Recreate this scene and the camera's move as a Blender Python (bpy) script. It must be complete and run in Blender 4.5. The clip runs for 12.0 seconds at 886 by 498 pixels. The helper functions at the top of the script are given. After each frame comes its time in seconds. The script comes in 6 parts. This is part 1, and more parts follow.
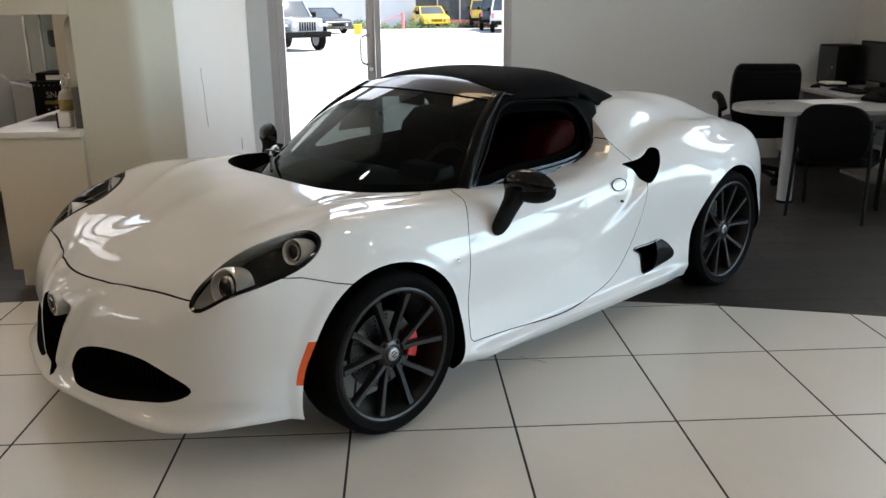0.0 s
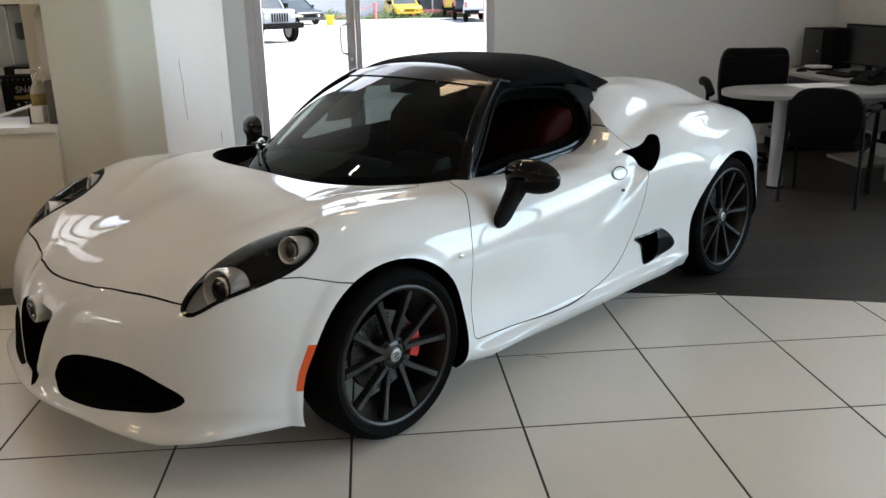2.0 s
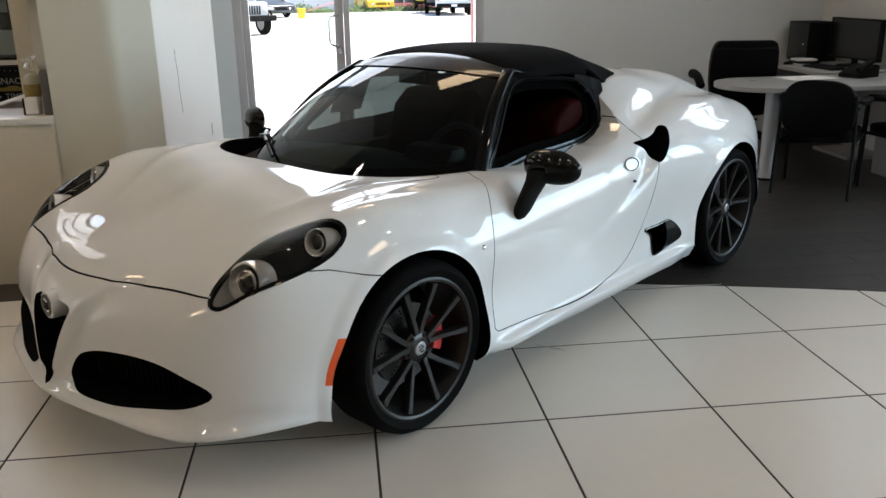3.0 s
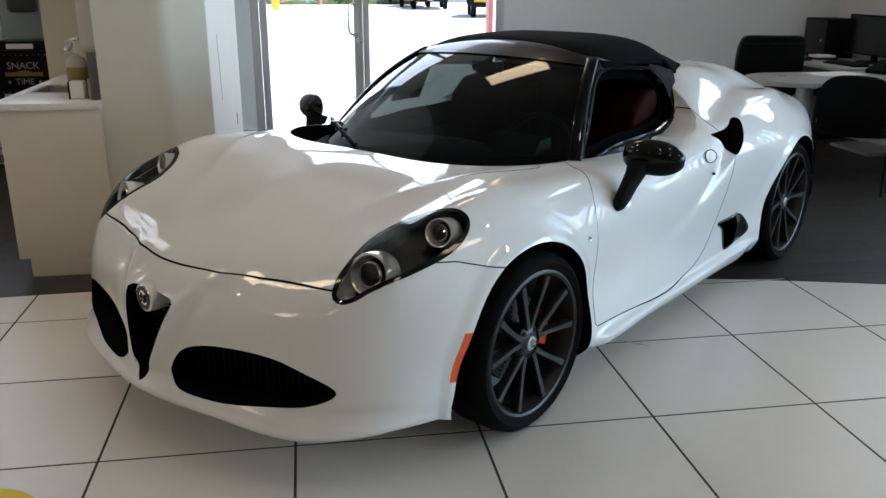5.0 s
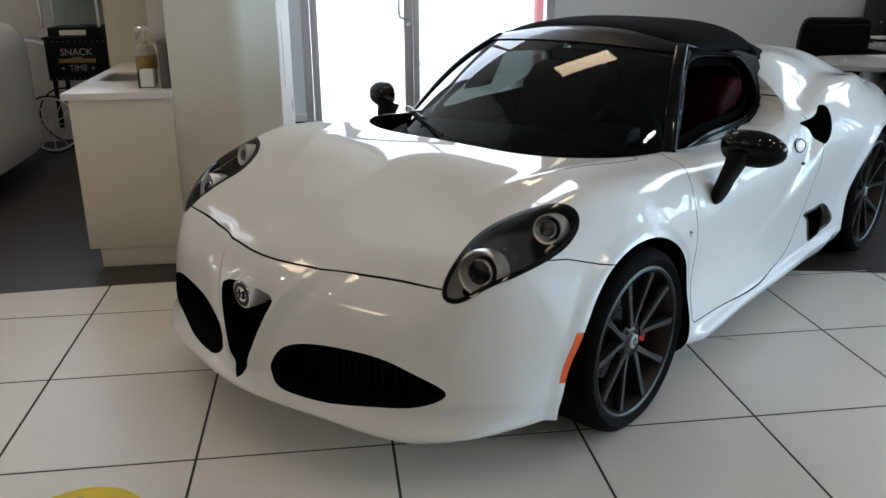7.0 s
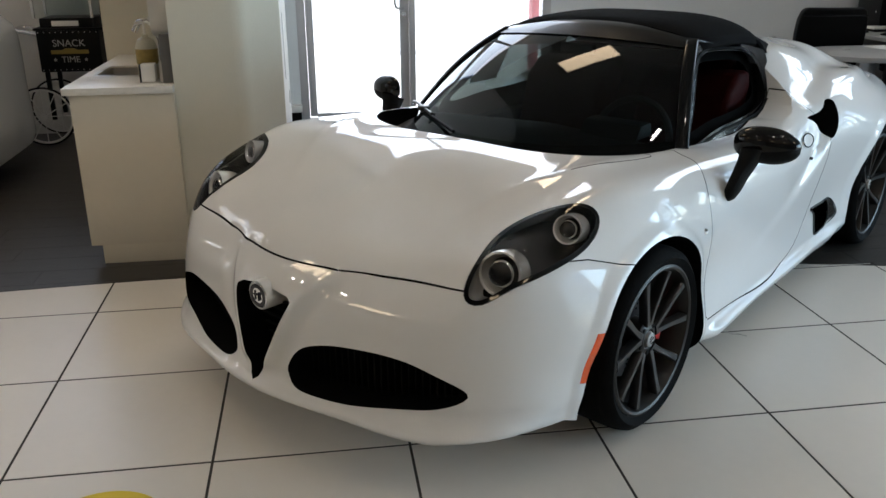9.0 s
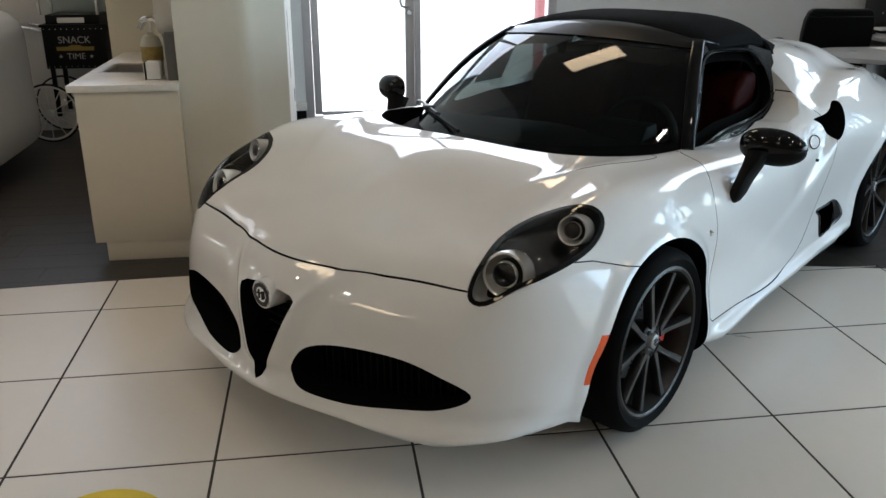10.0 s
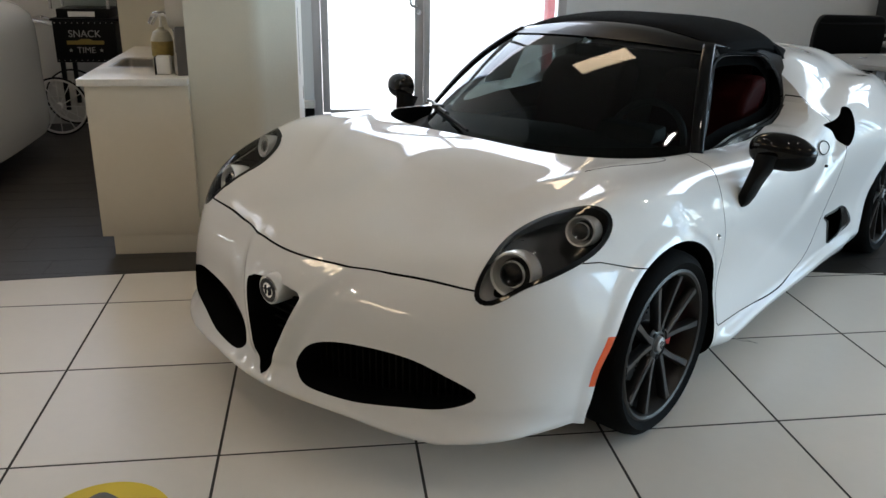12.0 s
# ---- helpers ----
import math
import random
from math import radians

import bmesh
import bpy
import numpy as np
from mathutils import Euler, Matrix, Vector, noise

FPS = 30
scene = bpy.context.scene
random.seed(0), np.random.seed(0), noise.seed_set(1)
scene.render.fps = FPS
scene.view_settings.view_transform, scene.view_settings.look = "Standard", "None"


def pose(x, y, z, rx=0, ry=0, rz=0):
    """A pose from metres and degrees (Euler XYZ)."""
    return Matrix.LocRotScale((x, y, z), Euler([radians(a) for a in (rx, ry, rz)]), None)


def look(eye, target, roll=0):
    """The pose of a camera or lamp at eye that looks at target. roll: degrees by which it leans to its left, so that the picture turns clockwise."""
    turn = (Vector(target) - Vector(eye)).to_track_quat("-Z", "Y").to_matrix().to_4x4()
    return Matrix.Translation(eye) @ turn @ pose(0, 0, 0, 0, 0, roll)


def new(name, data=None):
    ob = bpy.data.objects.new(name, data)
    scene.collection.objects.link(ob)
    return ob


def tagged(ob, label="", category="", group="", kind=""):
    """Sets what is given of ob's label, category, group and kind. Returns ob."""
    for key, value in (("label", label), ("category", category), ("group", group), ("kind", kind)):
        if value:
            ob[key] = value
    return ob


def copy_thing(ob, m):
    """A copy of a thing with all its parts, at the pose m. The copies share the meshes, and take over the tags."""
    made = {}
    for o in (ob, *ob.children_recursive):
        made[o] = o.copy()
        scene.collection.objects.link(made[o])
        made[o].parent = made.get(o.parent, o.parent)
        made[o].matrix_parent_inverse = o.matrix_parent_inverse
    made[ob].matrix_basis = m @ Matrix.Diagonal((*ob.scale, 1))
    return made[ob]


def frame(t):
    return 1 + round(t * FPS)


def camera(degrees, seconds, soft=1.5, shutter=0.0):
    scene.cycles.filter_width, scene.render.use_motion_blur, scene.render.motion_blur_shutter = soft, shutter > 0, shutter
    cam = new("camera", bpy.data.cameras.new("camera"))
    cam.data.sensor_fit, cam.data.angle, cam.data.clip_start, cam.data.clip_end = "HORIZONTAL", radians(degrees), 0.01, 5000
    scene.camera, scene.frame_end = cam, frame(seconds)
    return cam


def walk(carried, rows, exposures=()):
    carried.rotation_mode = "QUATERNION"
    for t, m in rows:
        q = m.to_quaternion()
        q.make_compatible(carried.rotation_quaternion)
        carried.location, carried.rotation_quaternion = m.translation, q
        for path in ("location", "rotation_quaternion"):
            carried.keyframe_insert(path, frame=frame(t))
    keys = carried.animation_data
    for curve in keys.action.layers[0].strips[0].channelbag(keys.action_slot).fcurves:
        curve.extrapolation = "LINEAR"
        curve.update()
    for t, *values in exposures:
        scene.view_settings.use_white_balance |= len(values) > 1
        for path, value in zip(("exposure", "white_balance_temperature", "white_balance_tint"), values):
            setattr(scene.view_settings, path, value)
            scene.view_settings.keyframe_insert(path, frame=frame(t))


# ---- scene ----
import functools

from mathutils.bvhtree import BVHTree

cam = camera(55.9, 12.0)
PATH = [
    (0, (-0.412, -2.818, 1.542), (-0.313, -0.903, 0.975), -0.6),
    (0.5, (-0.436, -2.815, 1.537), (-0.335, -0.899, 0.973), -0.6),
    (1, (-0.45, -2.802, 1.542), (-0.333, -0.891, 0.963), -1.4),
    (1.5, (-0.467, -2.736, 1.531), (-0.348, -0.829, 0.942), -1.3),
    (2, (-0.498, -2.674, 1.517), (-0.342, -0.769, 0.928), -1.2),
    (2.5, (-0.559, -2.623, 1.498), (-0.356, -0.719, 0.921), -1.4),
    (3, (-0.682, -2.624, 1.501), (-0.456, -0.731, 0.898), -0.9),
    (3.5, (-0.854, -2.597, 1.503), (-0.604, -0.715, 0.874), -0.8),
    (3.7, (-0.914, -2.605, 1.513), (-0.671, -0.715, 0.906), -0.7),
    (5.3, (-1.169, -2.417, 1.456), (-0.854, -0.54, 0.84), 0.2),
    (5.5, (-1.175, -2.397, 1.475), (-0.874, -0.516, 0.865), -0.3),
    (6, (-1.234, -2.389, 1.467), (-0.924, -0.523, 0.817), 0.8),
    (6.5, (-1.321, -2.369, 1.472), (-1.08, -0.495, 0.815), -0.3),
    (8.5, (-1.475, -2.308, 1.513), (-1.165, -0.443, 0.859), -0.1),
    (9, (-1.481, -2.304, 1.515), (-1.198, -0.446, 0.829), -0.2),
    (9.5, (-1.479, -2.297, 1.515), (-1.203, -0.437, 0.831), -0.1),
    (10, (-1.481, -2.296, 1.517), (-1.207, -0.438, 0.828), 0.1),
    (10.5, (-1.478, -2.298, 1.512), (-1.182, -0.442, 0.83), 0.6),
    (11, (-1.492, -2.295, 1.512), (-1.213, -0.436, 0.829), 0.8),
    (11.5, (-1.492, -2.291, 1.517), (-1.237, -0.435, 0.816), 1.0),
    (12, (-1.489, -2.296, 1.512), (-1.226, -0.436, 0.824), 1.0),
]
EXPOSURE = 1.65
walk(cam, [(t, look(eye, target, roll)) for t, eye, target, roll in PATH],
     [(0.0, EXPOSURE, 6750, 14), (3.5, EXPOSURE, 6650, 14), (5.5, EXPOSURE, 6100, 12), (8.5, EXPOSURE, 6300, 12), (12.0, EXPOSURE, 6350, 12)])

# ---- daylight ----
world = bpy.data.worlds.new("sky")
scene.world = world
world.use_nodes = True
wn = world.node_tree
sky = wn.nodes.new("ShaderNodeTexSky")
sky.sky_type, sky.sun_disc = "NISHITA", False
sky.sun_elevation, sky.sun_rotation = radians(60), radians(94)
wn.links.new(sky.outputs[0], wn.nodes["Background"].inputs[0])
wn.nodes["Background"].inputs[1].default_value = 0.15
sun = new("sun", bpy.data.lights.new("sun", "SUN"))
sun.data.energy, sun.data.angle, sun.data.color = 4.5, radians(0.6), (1.0, 0.95, 0.88)
# high in the east: it lights the car park and hardly enters the showroom
sun.matrix_basis = look((17, 1.2, 30), (0, 0, 0))
CEILING = 4.2


def window_light(name, m, width, height, watts, colour=(0.86, 0.93, 1.0)):
    """Sky light that comes in through a glazed opening."""
    lamp = new(name, bpy.data.lights.new(name, "AREA"))
    lamp.data.shape, lamp.data.size, lamp.data.size_y = "RECTANGLE", width, height
    lamp.data.energy, lamp.data.color = watts, colour
    lamp.matrix_basis = m
    return lamp


# panes of the far glazing on the camera's right, and the glass door ahead
for k in range(3):
    window_light("window_light_east", look((11.35, -4.6 + 2.9 * k, 2.30), (0, -2.6 + 1.5 * k, 1.0)), 2.8, 3.4, 80, (0.57, 0.83, 1.0))
for k in range(2):
    window_light("window_light_high", look((4.11, 3.11 + 0.77 * k, 2.40), (0.5, 1.6 + 0.77 * k, 0.6)), 0.68, 1.15, 4, (0.80, 0.91, 1.0))
window_light("window_light_snack", look((-4.0, 5.42, 2.95), (-3.0, 2.0, 0.8)), 2.2, 2.0, 9, (0.95, 0.97, 1.0))
window_light("window_light_west", look((-9.30, 3.3, 2.85), (0, 3.3, 2.85)), 7.0, 2.2, 120, (1.0, 0.94, 0.86))
window_light("window_light_door", look((-0.45, 5.55, 1.65), (-0.45, 0, 1.0)), 2.1, 3.1, 27, (0.95, 0.97, 1.0))

# ---- materials ----
def material(name, colour, rough=0.5, metal=0.0, vary=0.0, scale=8.0, bump=0.0, bump_scale=60.0, coat=0.0, tint=None, grain=(1, 1, 1), spread=0.0, coat_rough=0.03, spec=0.5):
    """A procedural surface: base colour with variation at two scales, fine relief, gloss with wear."""
    m = bpy.data.materials.new(name)
    m.use_nodes = True
    n, k = m.node_tree.nodes, m.node_tree.links
    b = n["Principled BSDF"]
    b.inputs["Base Color"].default_value = (*colour, 1)
    b.inputs["Roughness"].default_value, b.inputs["Metallic"].default_value = rough, metal
    b.inputs["Coat Weight"].default_value, b.inputs["Coat Roughness"].default_value = coat, coat_rough
    b.inputs["Specular IOR Level"].default_value = spec
    co = n.new("ShaderNodeTexCoord")
    mp = n.new("ShaderNodeMapping")
    mp.inputs["Scale"].default_value = grain
    k.new(co.outputs["Object"], mp.inputs["Vector"])
    if vary or spread:
        big, fine = n.new("ShaderNodeTexNoise"), n.new("ShaderNodeTexNoise")
        big.inputs["Scale"].default_value, big.inputs["Detail"].default_value = scale, 4
        fine.inputs["Scale"].default_value, fine.inputs["Detail"].default_value = scale * 14, 3
        k.new(mp.outputs[0], big.inputs["Vector"]), k.new(mp.outputs[0], fine.inputs["Vector"])
        add = n.new("ShaderNodeMath")
        add.operation = "MULTIPLY_ADD"
        add.inputs[1].default_value = 0.45
        k.new(fine.outputs[0], add.inputs[0]), k.new(big.outputs[0], add.inputs[2])
        ramp = n.new("ShaderNodeMapRange")
        ramp.inputs["From Min"].default_value, ramp.inputs["From Max"].default_value = 0.45, 1.0
        ramp.inputs["To Min"].default_value, ramp.inputs["To Max"].default_value = 1 - vary, 1 + vary
        k.new(add.outputs[0], ramp.inputs["Value"])
        value = ramp.outputs[0]
        if spread:
            info, mr, mul = n.new("ShaderNodeObjectInfo"), n.new("ShaderNodeMapRange"), n.new("ShaderNodeMath")
            mr.inputs["To Min"].default_value, mr.inputs["To Max"].default_value = 1 - spread, 1 + spread
            mul.operation = "MULTIPLY"
            k.new(info.outputs["Random"], mr.inputs["Value"])
            k.new(value, mul.inputs[0]), k.new(mr.outputs[0], mul.inputs[1])
            value = mul.outputs[0]
        hsv = n.new("ShaderNodeHueSaturation")
        hsv.inputs["Color"].default_value = (*colour, 1)
        k.new(value, hsv.inputs["Value"])
        k.new(hsv.outputs[0], b.inputs["Base Color"])
        rr = n.new("ShaderNodeMapRange")
        rr.inputs["To Min"].default_value, rr.inputs["To Max"].default_value = rough * 0.85, min(1, rough * 1.2)
        k.new(fine.outputs[0], rr.inputs["Value"]), k.new(rr.outputs[0], b.inputs["Roughness"])
    if bump:
        nz, bp = n.new("ShaderNodeTexNoise"), n.new("ShaderNodeBump")
        nz.inputs["Scale"].default_value, nz.inputs["Detail"].default_value = bump_scale, 3
        bp.inputs["Strength"].default_value, bp.inputs["Distance"].default_value = bump, 0.01
        k.new(mp.outputs[0], nz.inputs["Vector"])
        k.new(nz.outputs[0], bp.inputs["Height"]), k.new(bp.outputs[0], b.inputs["Normal"])
    return m


def glow(name, colour, strength):
    m = material(name, (0.9, 0.9, 0.9), 0.5)
    b = m.node_tree.nodes["Principled BSDF"]
    b.inputs["Emission Color"].default_value = (*colour, 1)
    b.inputs["Emission Strength"].default_value = strength
    return m


def glass(name, tint, rough=0.0, ior=1.5):
    """Thin sheet glass: tinted see-through with real surface reflection."""
    m = bpy.data.materials.new(name)
    m.use_nodes = True
    n, k = m.node_tree.nodes, m.node_tree.links
    n.remove(n["Principled BSDF"])
    clear, gloss, mix, fr = n.new("ShaderNodeBsdfTransparent"), n.new("ShaderNodeBsdfGlossy"), n.new("ShaderNodeMixShader"), n.new("ShaderNodeFresnel")
    clear.inputs[0].default_value = (*tint, 1)
    gloss.inputs["Roughness"].default_value = rough
    fr.inputs[0].default_value = ior
    k.new(fr.outputs[0], mix.inputs[0]), k.new(clear.outputs[0], mix.inputs[1]), k.new(gloss.outputs[0], mix.inputs[2])
    k.new(mix.outputs[0], n["Material Output"].inputs[0])
    return m


M_PAINT = material("white_pearl_paint", (0.71, 0.71, 0.705), 0.45, 0, 0.015, 3, 0, coat=1.0, spec=0.12, coat_rough=0.02)
M_BLACKGLOSS = material("gloss_black_paint", (0.002, 0.002, 0.0023), 0.2, 0, 0.1, 5, coat=0.6, spec=0.05)
M_PILLAR = material("satin_black_pillar", (0.002, 0.002, 0.0023), 0.3, 0, 0.1, 5, coat=0.3, spec=0.05)
M_BLACK = material("matt_black_plastic", (0.003, 0.003, 0.003), 0.6, 0, 0.2, 20, 0.15, 200, spec=0.12)
M_WELL = material("black_wheel_well", (0.003, 0.003, 0.003), 0.9, 0, 0.2, 20, 0.2, 90, spec=0.05)
M_CANVAS = material("black_canvas", (0.0022, 0.0022, 0.0025), 0.9, 0, 0.18, 12, 0.25, 900, spec=0.06)
M_TYRE = material("tyre_rubber", (0.003, 0.003, 0.003), 0.75, 0, 0.2, 15, 0.15, 160, spec=0.07)
M_SILVER = material("silver_lamp_lacquer", (0.86, 0.86, 0.85), 0.22, 0.35, 0.05, 12)
M_RIM = material("dark_grey_alloy", (0.040, 0.039, 0.039), 0.30, 0.8, 0.08, 10)
M_RIMLIP = material("grey_alloy_lip", (0.045, 0.044, 0.043), 0.42, 0.85, 0.08, 10)
M_HUB = material("grey_hub_cap", (0.30, 0.30, 0.30), 0.35, 0.4, 0.08, 10)
M_STEEL = material("brake_steel", (0.075, 0.072, 0.070), 0.38, 1.0, 0.15, 30)
M_RED = material("red_caliper_paint", (0.50, 0.02, 0.015), 0.35, 0, 0.1, 20, coat=0.5)
M_CHROME = material("chrome", (0.88, 0.88, 0.88), 0.10, 1.0, 0.03, 12)
M_SATIN = material("satin_metal", (0.80, 0.80, 0.79), 0.24, 1.0, 0.06, 12)
M_BADGE = material("dark_badge_enamel", (0.02, 0.022, 0.03), 0.25, 0.3, 0.2, 60)
M_ORANGE = material("orange_reflector", (0.75, 0.09, 0.012), 0.2, 0, 0.05, 60, 0.2, 300, coat=0.6)
M_BARREL = material("polished_lamp_metal", (0.92, 0.92, 0.91), 0.16, 0.30, 0.06, 30, coat=0.5)
M_LAMPDARK = material("dark_carbon_lamp_bowl", (0.004, 0.004, 0.0043), 0.3, 0.0, 0.35, 60, spec=0.16)
M_REDSEAT = material("red_leather", (0.020, 0.0022, 0.0022), 0.6, 0, 0.12, 14, 0.2, 180, spec=0.03)
M_DASH = material("dark_dashboard", (0.006, 0.006, 0.0065), 0.6, 0, 0.15, 10, 0.2, 250)
M_WSCREEN = glass("tinted_windscreen", (0.20, 0.245, 0.24), 0.0, 1.33)
M_SIDEGLASS = glass("tinted_side_glass", (0.27, 0.29, 0.285), 0.0, 1.07)
M_PANE = glass("clear_pane", (0.93, 0.96, 0.95))
M_LENS = glass("clear_lamp_lens", (0.97, 0.97, 0.97), 0.0, 1.28)
M_TILE = material("porcelain_tile", (0.66, 0.63, 0.58), 0.32, 0, 0.035, 1.6, 0.02, 25, spread=0.018)
M_GROUT = material("dark_grout", (0.035, 0.031, 0.027), 0.9, 0, 0.25, 30, 0.3, 200)
M_VINYL = material("dark_grey_vinyl", (0.034, 0.031, 0.028), 0.40, 0, 0.16, 3, 0.08, 60, grain=(0.5, 5, 1), spread=0.08, spec=0.28)
M_WALL = material("white_wall_paint", (0.65, 0.64, 0.61), 0.85, 0, 0.03, 1.2, 0.08, 140)
M_WALLGREY = material("light_grey_wall_paint", (0.705, 0.735, 0.75), 0.85, 0, 0.03, 1.2, 0.08, 140)
M_COLUMN = material("cream_column_paint", (0.65, 0.625, 0.53), 0.8, 0, 0.03, 1.5, 0.08, 140)
# unseen ceiling, set to dull grey so its reflection in the windscreen stays dark
M_CEIL = material("dull_grey_ceiling_tile", (0.31, 0.29, 0.26), 0.9, 0, 0.04, 2, 0.1, 90)
M_LAMP = glow("lit_diffuser", (1.0, 0.76, 0.48), 3.2)
M_SPOT = glow("lit_spot_lens", (1.0, 0.92, 0.80), 34.0)
M_ALU = material("grey_aluminium_frame", (0.52, 0.51, 0.52), 0.42, 0.3, 0.05, 6)
M_DIMWALL = material("muted_wall_paint", (0.30, 0.27, 0.23), 0.85, 0, 0.05, 1.0, 0.08, 120)
M_CABINET = material("cream_laminate", (0.66, 0.60, 0.49), 0.5, 0, 0.03, 2, 0.03, 90)
M_WORKTOP = material("white_worktop", (0.72, 0.69, 0.63), 0.35, 0, 0.05, 40)
M_DESK = material("light_grey_laminate", (0.30, 0.297, 0.29), 0.4, 0, 0.04, 30)
M_CHAIR = material("black_leather", (0.0025, 0.0025, 0.0028), 0.42, 0, 0.15, 16, 0.25, 130, spec=0.1)
M_FABRIC = material("black_fabric", (0.003, 0.003, 0.0035), 0.9, 0, 0.2, 40, 0.3, 600, spec=0.1)
M_DARKMETAL = material("black_metal_tube", (0.004, 0.004, 0.004), 0.5, 0.0, 0.1, 20, spec=0.15)
M_SCREEN = material("dark_screen", (0.004, 0.004, 0.005), 0.22, 0, 0.1, 5)
M_PAPER = material("white_paper", (0.78, 0.77, 0.74), 0.8, 0, 0.03, 8)
M_WHITEPL = material("white_plastic", (0.72, 0.71, 0.68), 0.45, 0, 0.03, 8)
M_CARTBLACK = material("black_cart_enamel", (0.003, 0.003, 0.0035), 0.45, 0, 0.15, 8, spec=0.18)
M_GOLD = material("gold_print", (0.26, 0.19, 0.045), 0.5, 0.2, 0.1, 20)
M_YELLOW = material("yellow_sticker", (0.72, 0.55, 0.04), 0.6, 0, 0.05, 12)
M_DULLPRINT = material("pale_grey_print", (0.34, 0.34, 0.33), 0.6, 0, 0.3, 60)
M_OCHRE = material("ochre_label", (0.31, 0.22, 0.06), 0.6, 0, 0.2, 40)
M_GREYPRINT = material("grey_print", (0.12, 0.12, 0.12), 0.6, 0, 0.1, 20)
M_REDPRINT = material("red_print", (0.55, 0.05, 0.03), 0.6, 0, 0.1, 20)
M_ASPHALT = material("pale_worn_concrete", (0.42, 0.41, 0.39), 0.9, 0, 0.14, 0.35, 0.3, 8)
M_CARWHITE = material("white_car_paint", (0.74, 0.74, 0.73), 0.35, 0, 0.02, 3, coat=0.8)
M_CARGREY = material("grey_car_paint", (0.34, 0.37, 0.39), 0.35, 0.3, 0.05, 3, coat=0.8)
M_CARDARK = material("dark_car_paint", (0.03, 0.034, 0.038), 0.3, 0.3, 0.05, 3, coat=0.8)
M_CARYELLOW = material("yellow_car_paint", (0.75, 0.50, 0.02), 0.35, 0, 0.04, 3, coat=0.8)
M_CARGLASS = material("dark_car_glass", (0.06, 0.075, 0.085), 0.08, 0, 0.1, 3)
M_FACADE = material("white_facade_render", (0.62, 0.63, 0.64), 0.85, 0, 0.06, 0.5, 0.2, 12)
M_SHOPGLASS = material("dark_shop_glass", (0.06, 0.07, 0.08), 0.1, 0, 0.2, 0.6)
M_REDPAINT = material("red_painted_steel", (0.66, 0.22, 0.22), 0.5, 0, 0.1, 8)
M_LEAF = material("leaf_green", (0.07, 0.12, 0.035), 0.7, 0, 0.35, 3, spread=0.2)
M_SOAP = material("cloudy_soap", (0.50, 0.47, 0.36), 0.3, 0, 0.1, 10)
M_INOX = material("stainless_steel", (0.50, 0.48, 0.45), 0.3, 1.0, 0.1, 20)
M_SCUFF = material("grey_scuff", (0.40, 0.385, 0.36), 0.8, 0, 0.4, 60)
M_PATCH = material("grey_repair_patch", (0.24, 0.235, 0.225), 0.9, 0, 0.2, 2, 0.3, 20)

# ---- mesh tools ----
def outward(bm):
    """Turns all faces of a closed mesh to the outside."""
    bm.normal_update()
    bmesh.ops.recalc_face_normals(bm, faces=bm.faces)
    if bm.calc_volume(signed=True) < 0:
        bmesh.ops.reverse_faces(bm, faces=bm.faces[:])


def finish(name, bm, mats, parent=None, label="", angle=35, smooth=True):
    me = bpy.data.meshes.new(name)
    outward(bm)
    bm.to_mesh(me)
    bm.free()
    for m in mats if isinstance(mats, (list, tuple)) else [mats]:
        me.materials.append(m)
    if smooth:
        me.polygons.foreach_set("use_smooth", [True] * len(me.polygons))
        me.set_sharp_from_angle(angle=radians(angle))
    ob = new(name, me)
    if parent:
        ob.parent = parent
    if label:
        ob["label"] = label
    return ob


def part(name, bm, mat, parent, label="", angle=35):
    return finish(name, bm, mat, parent, label, angle)


def thing(name, m, label, category, group="", kind=""):
    ob = new(name)
    ob.matrix_basis = m
    return tagged(ob, label, category, group, kind)


def box(x0, x1, y0, y1, z0, z1, bevel=0.0, seg=2, bm=None):
    made = bmesh.new()
    bmesh.ops.create_cube(made, size=1)
    for v in made.verts:
        v.co = Vector(((x0 + x1) / 2 + v.co.x * (x1 - x0), (y0 + y1) / 2 + v.co.y * (y1 - y0), (z0 + z1) / 2 + v.co.z * (z1 - z0)))
    if bevel:
        bmesh.ops.bevel(made, geom=made.edges[:], offset=bevel, segments=seg, affect="EDGES", profile=0.6)
    return join(bm, made)


def join(bm, made):
    if bm is None:
        return made
    me = bpy.data.meshes.new("scrap")
    made.to_mesh(me)
    made.free()
    bm.from_mesh(me)
    bpy.data.meshes.remove(me)
    return bm


def cyl(p, q, r, r2=None, n=20, bm=None, bevel=0.0):
    """A round bar from p to q."""
    p, q = Vector(p), Vector(q)
    made = bmesh.new()
    bmesh.ops.create_cone(made, cap_ends=True, segments=n, radius1=r, radius2=r if r2 is None else r2, depth=(q - p).length)
    if bevel:
        rims = [e for e in made.edges if abs(e.verts[0].co.z - e.verts[1].co.z) < 1e-6]
        bmesh.ops.bevel(made, geom=rims, offset=bevel, segments=2, affect="EDGES")
    m = Matrix.Translation((p + q) / 2) @ (q - p).to_track_quat("Z", "Y").to_matrix().to_4x4()
    made.transform(m)
    return join(bm, made)


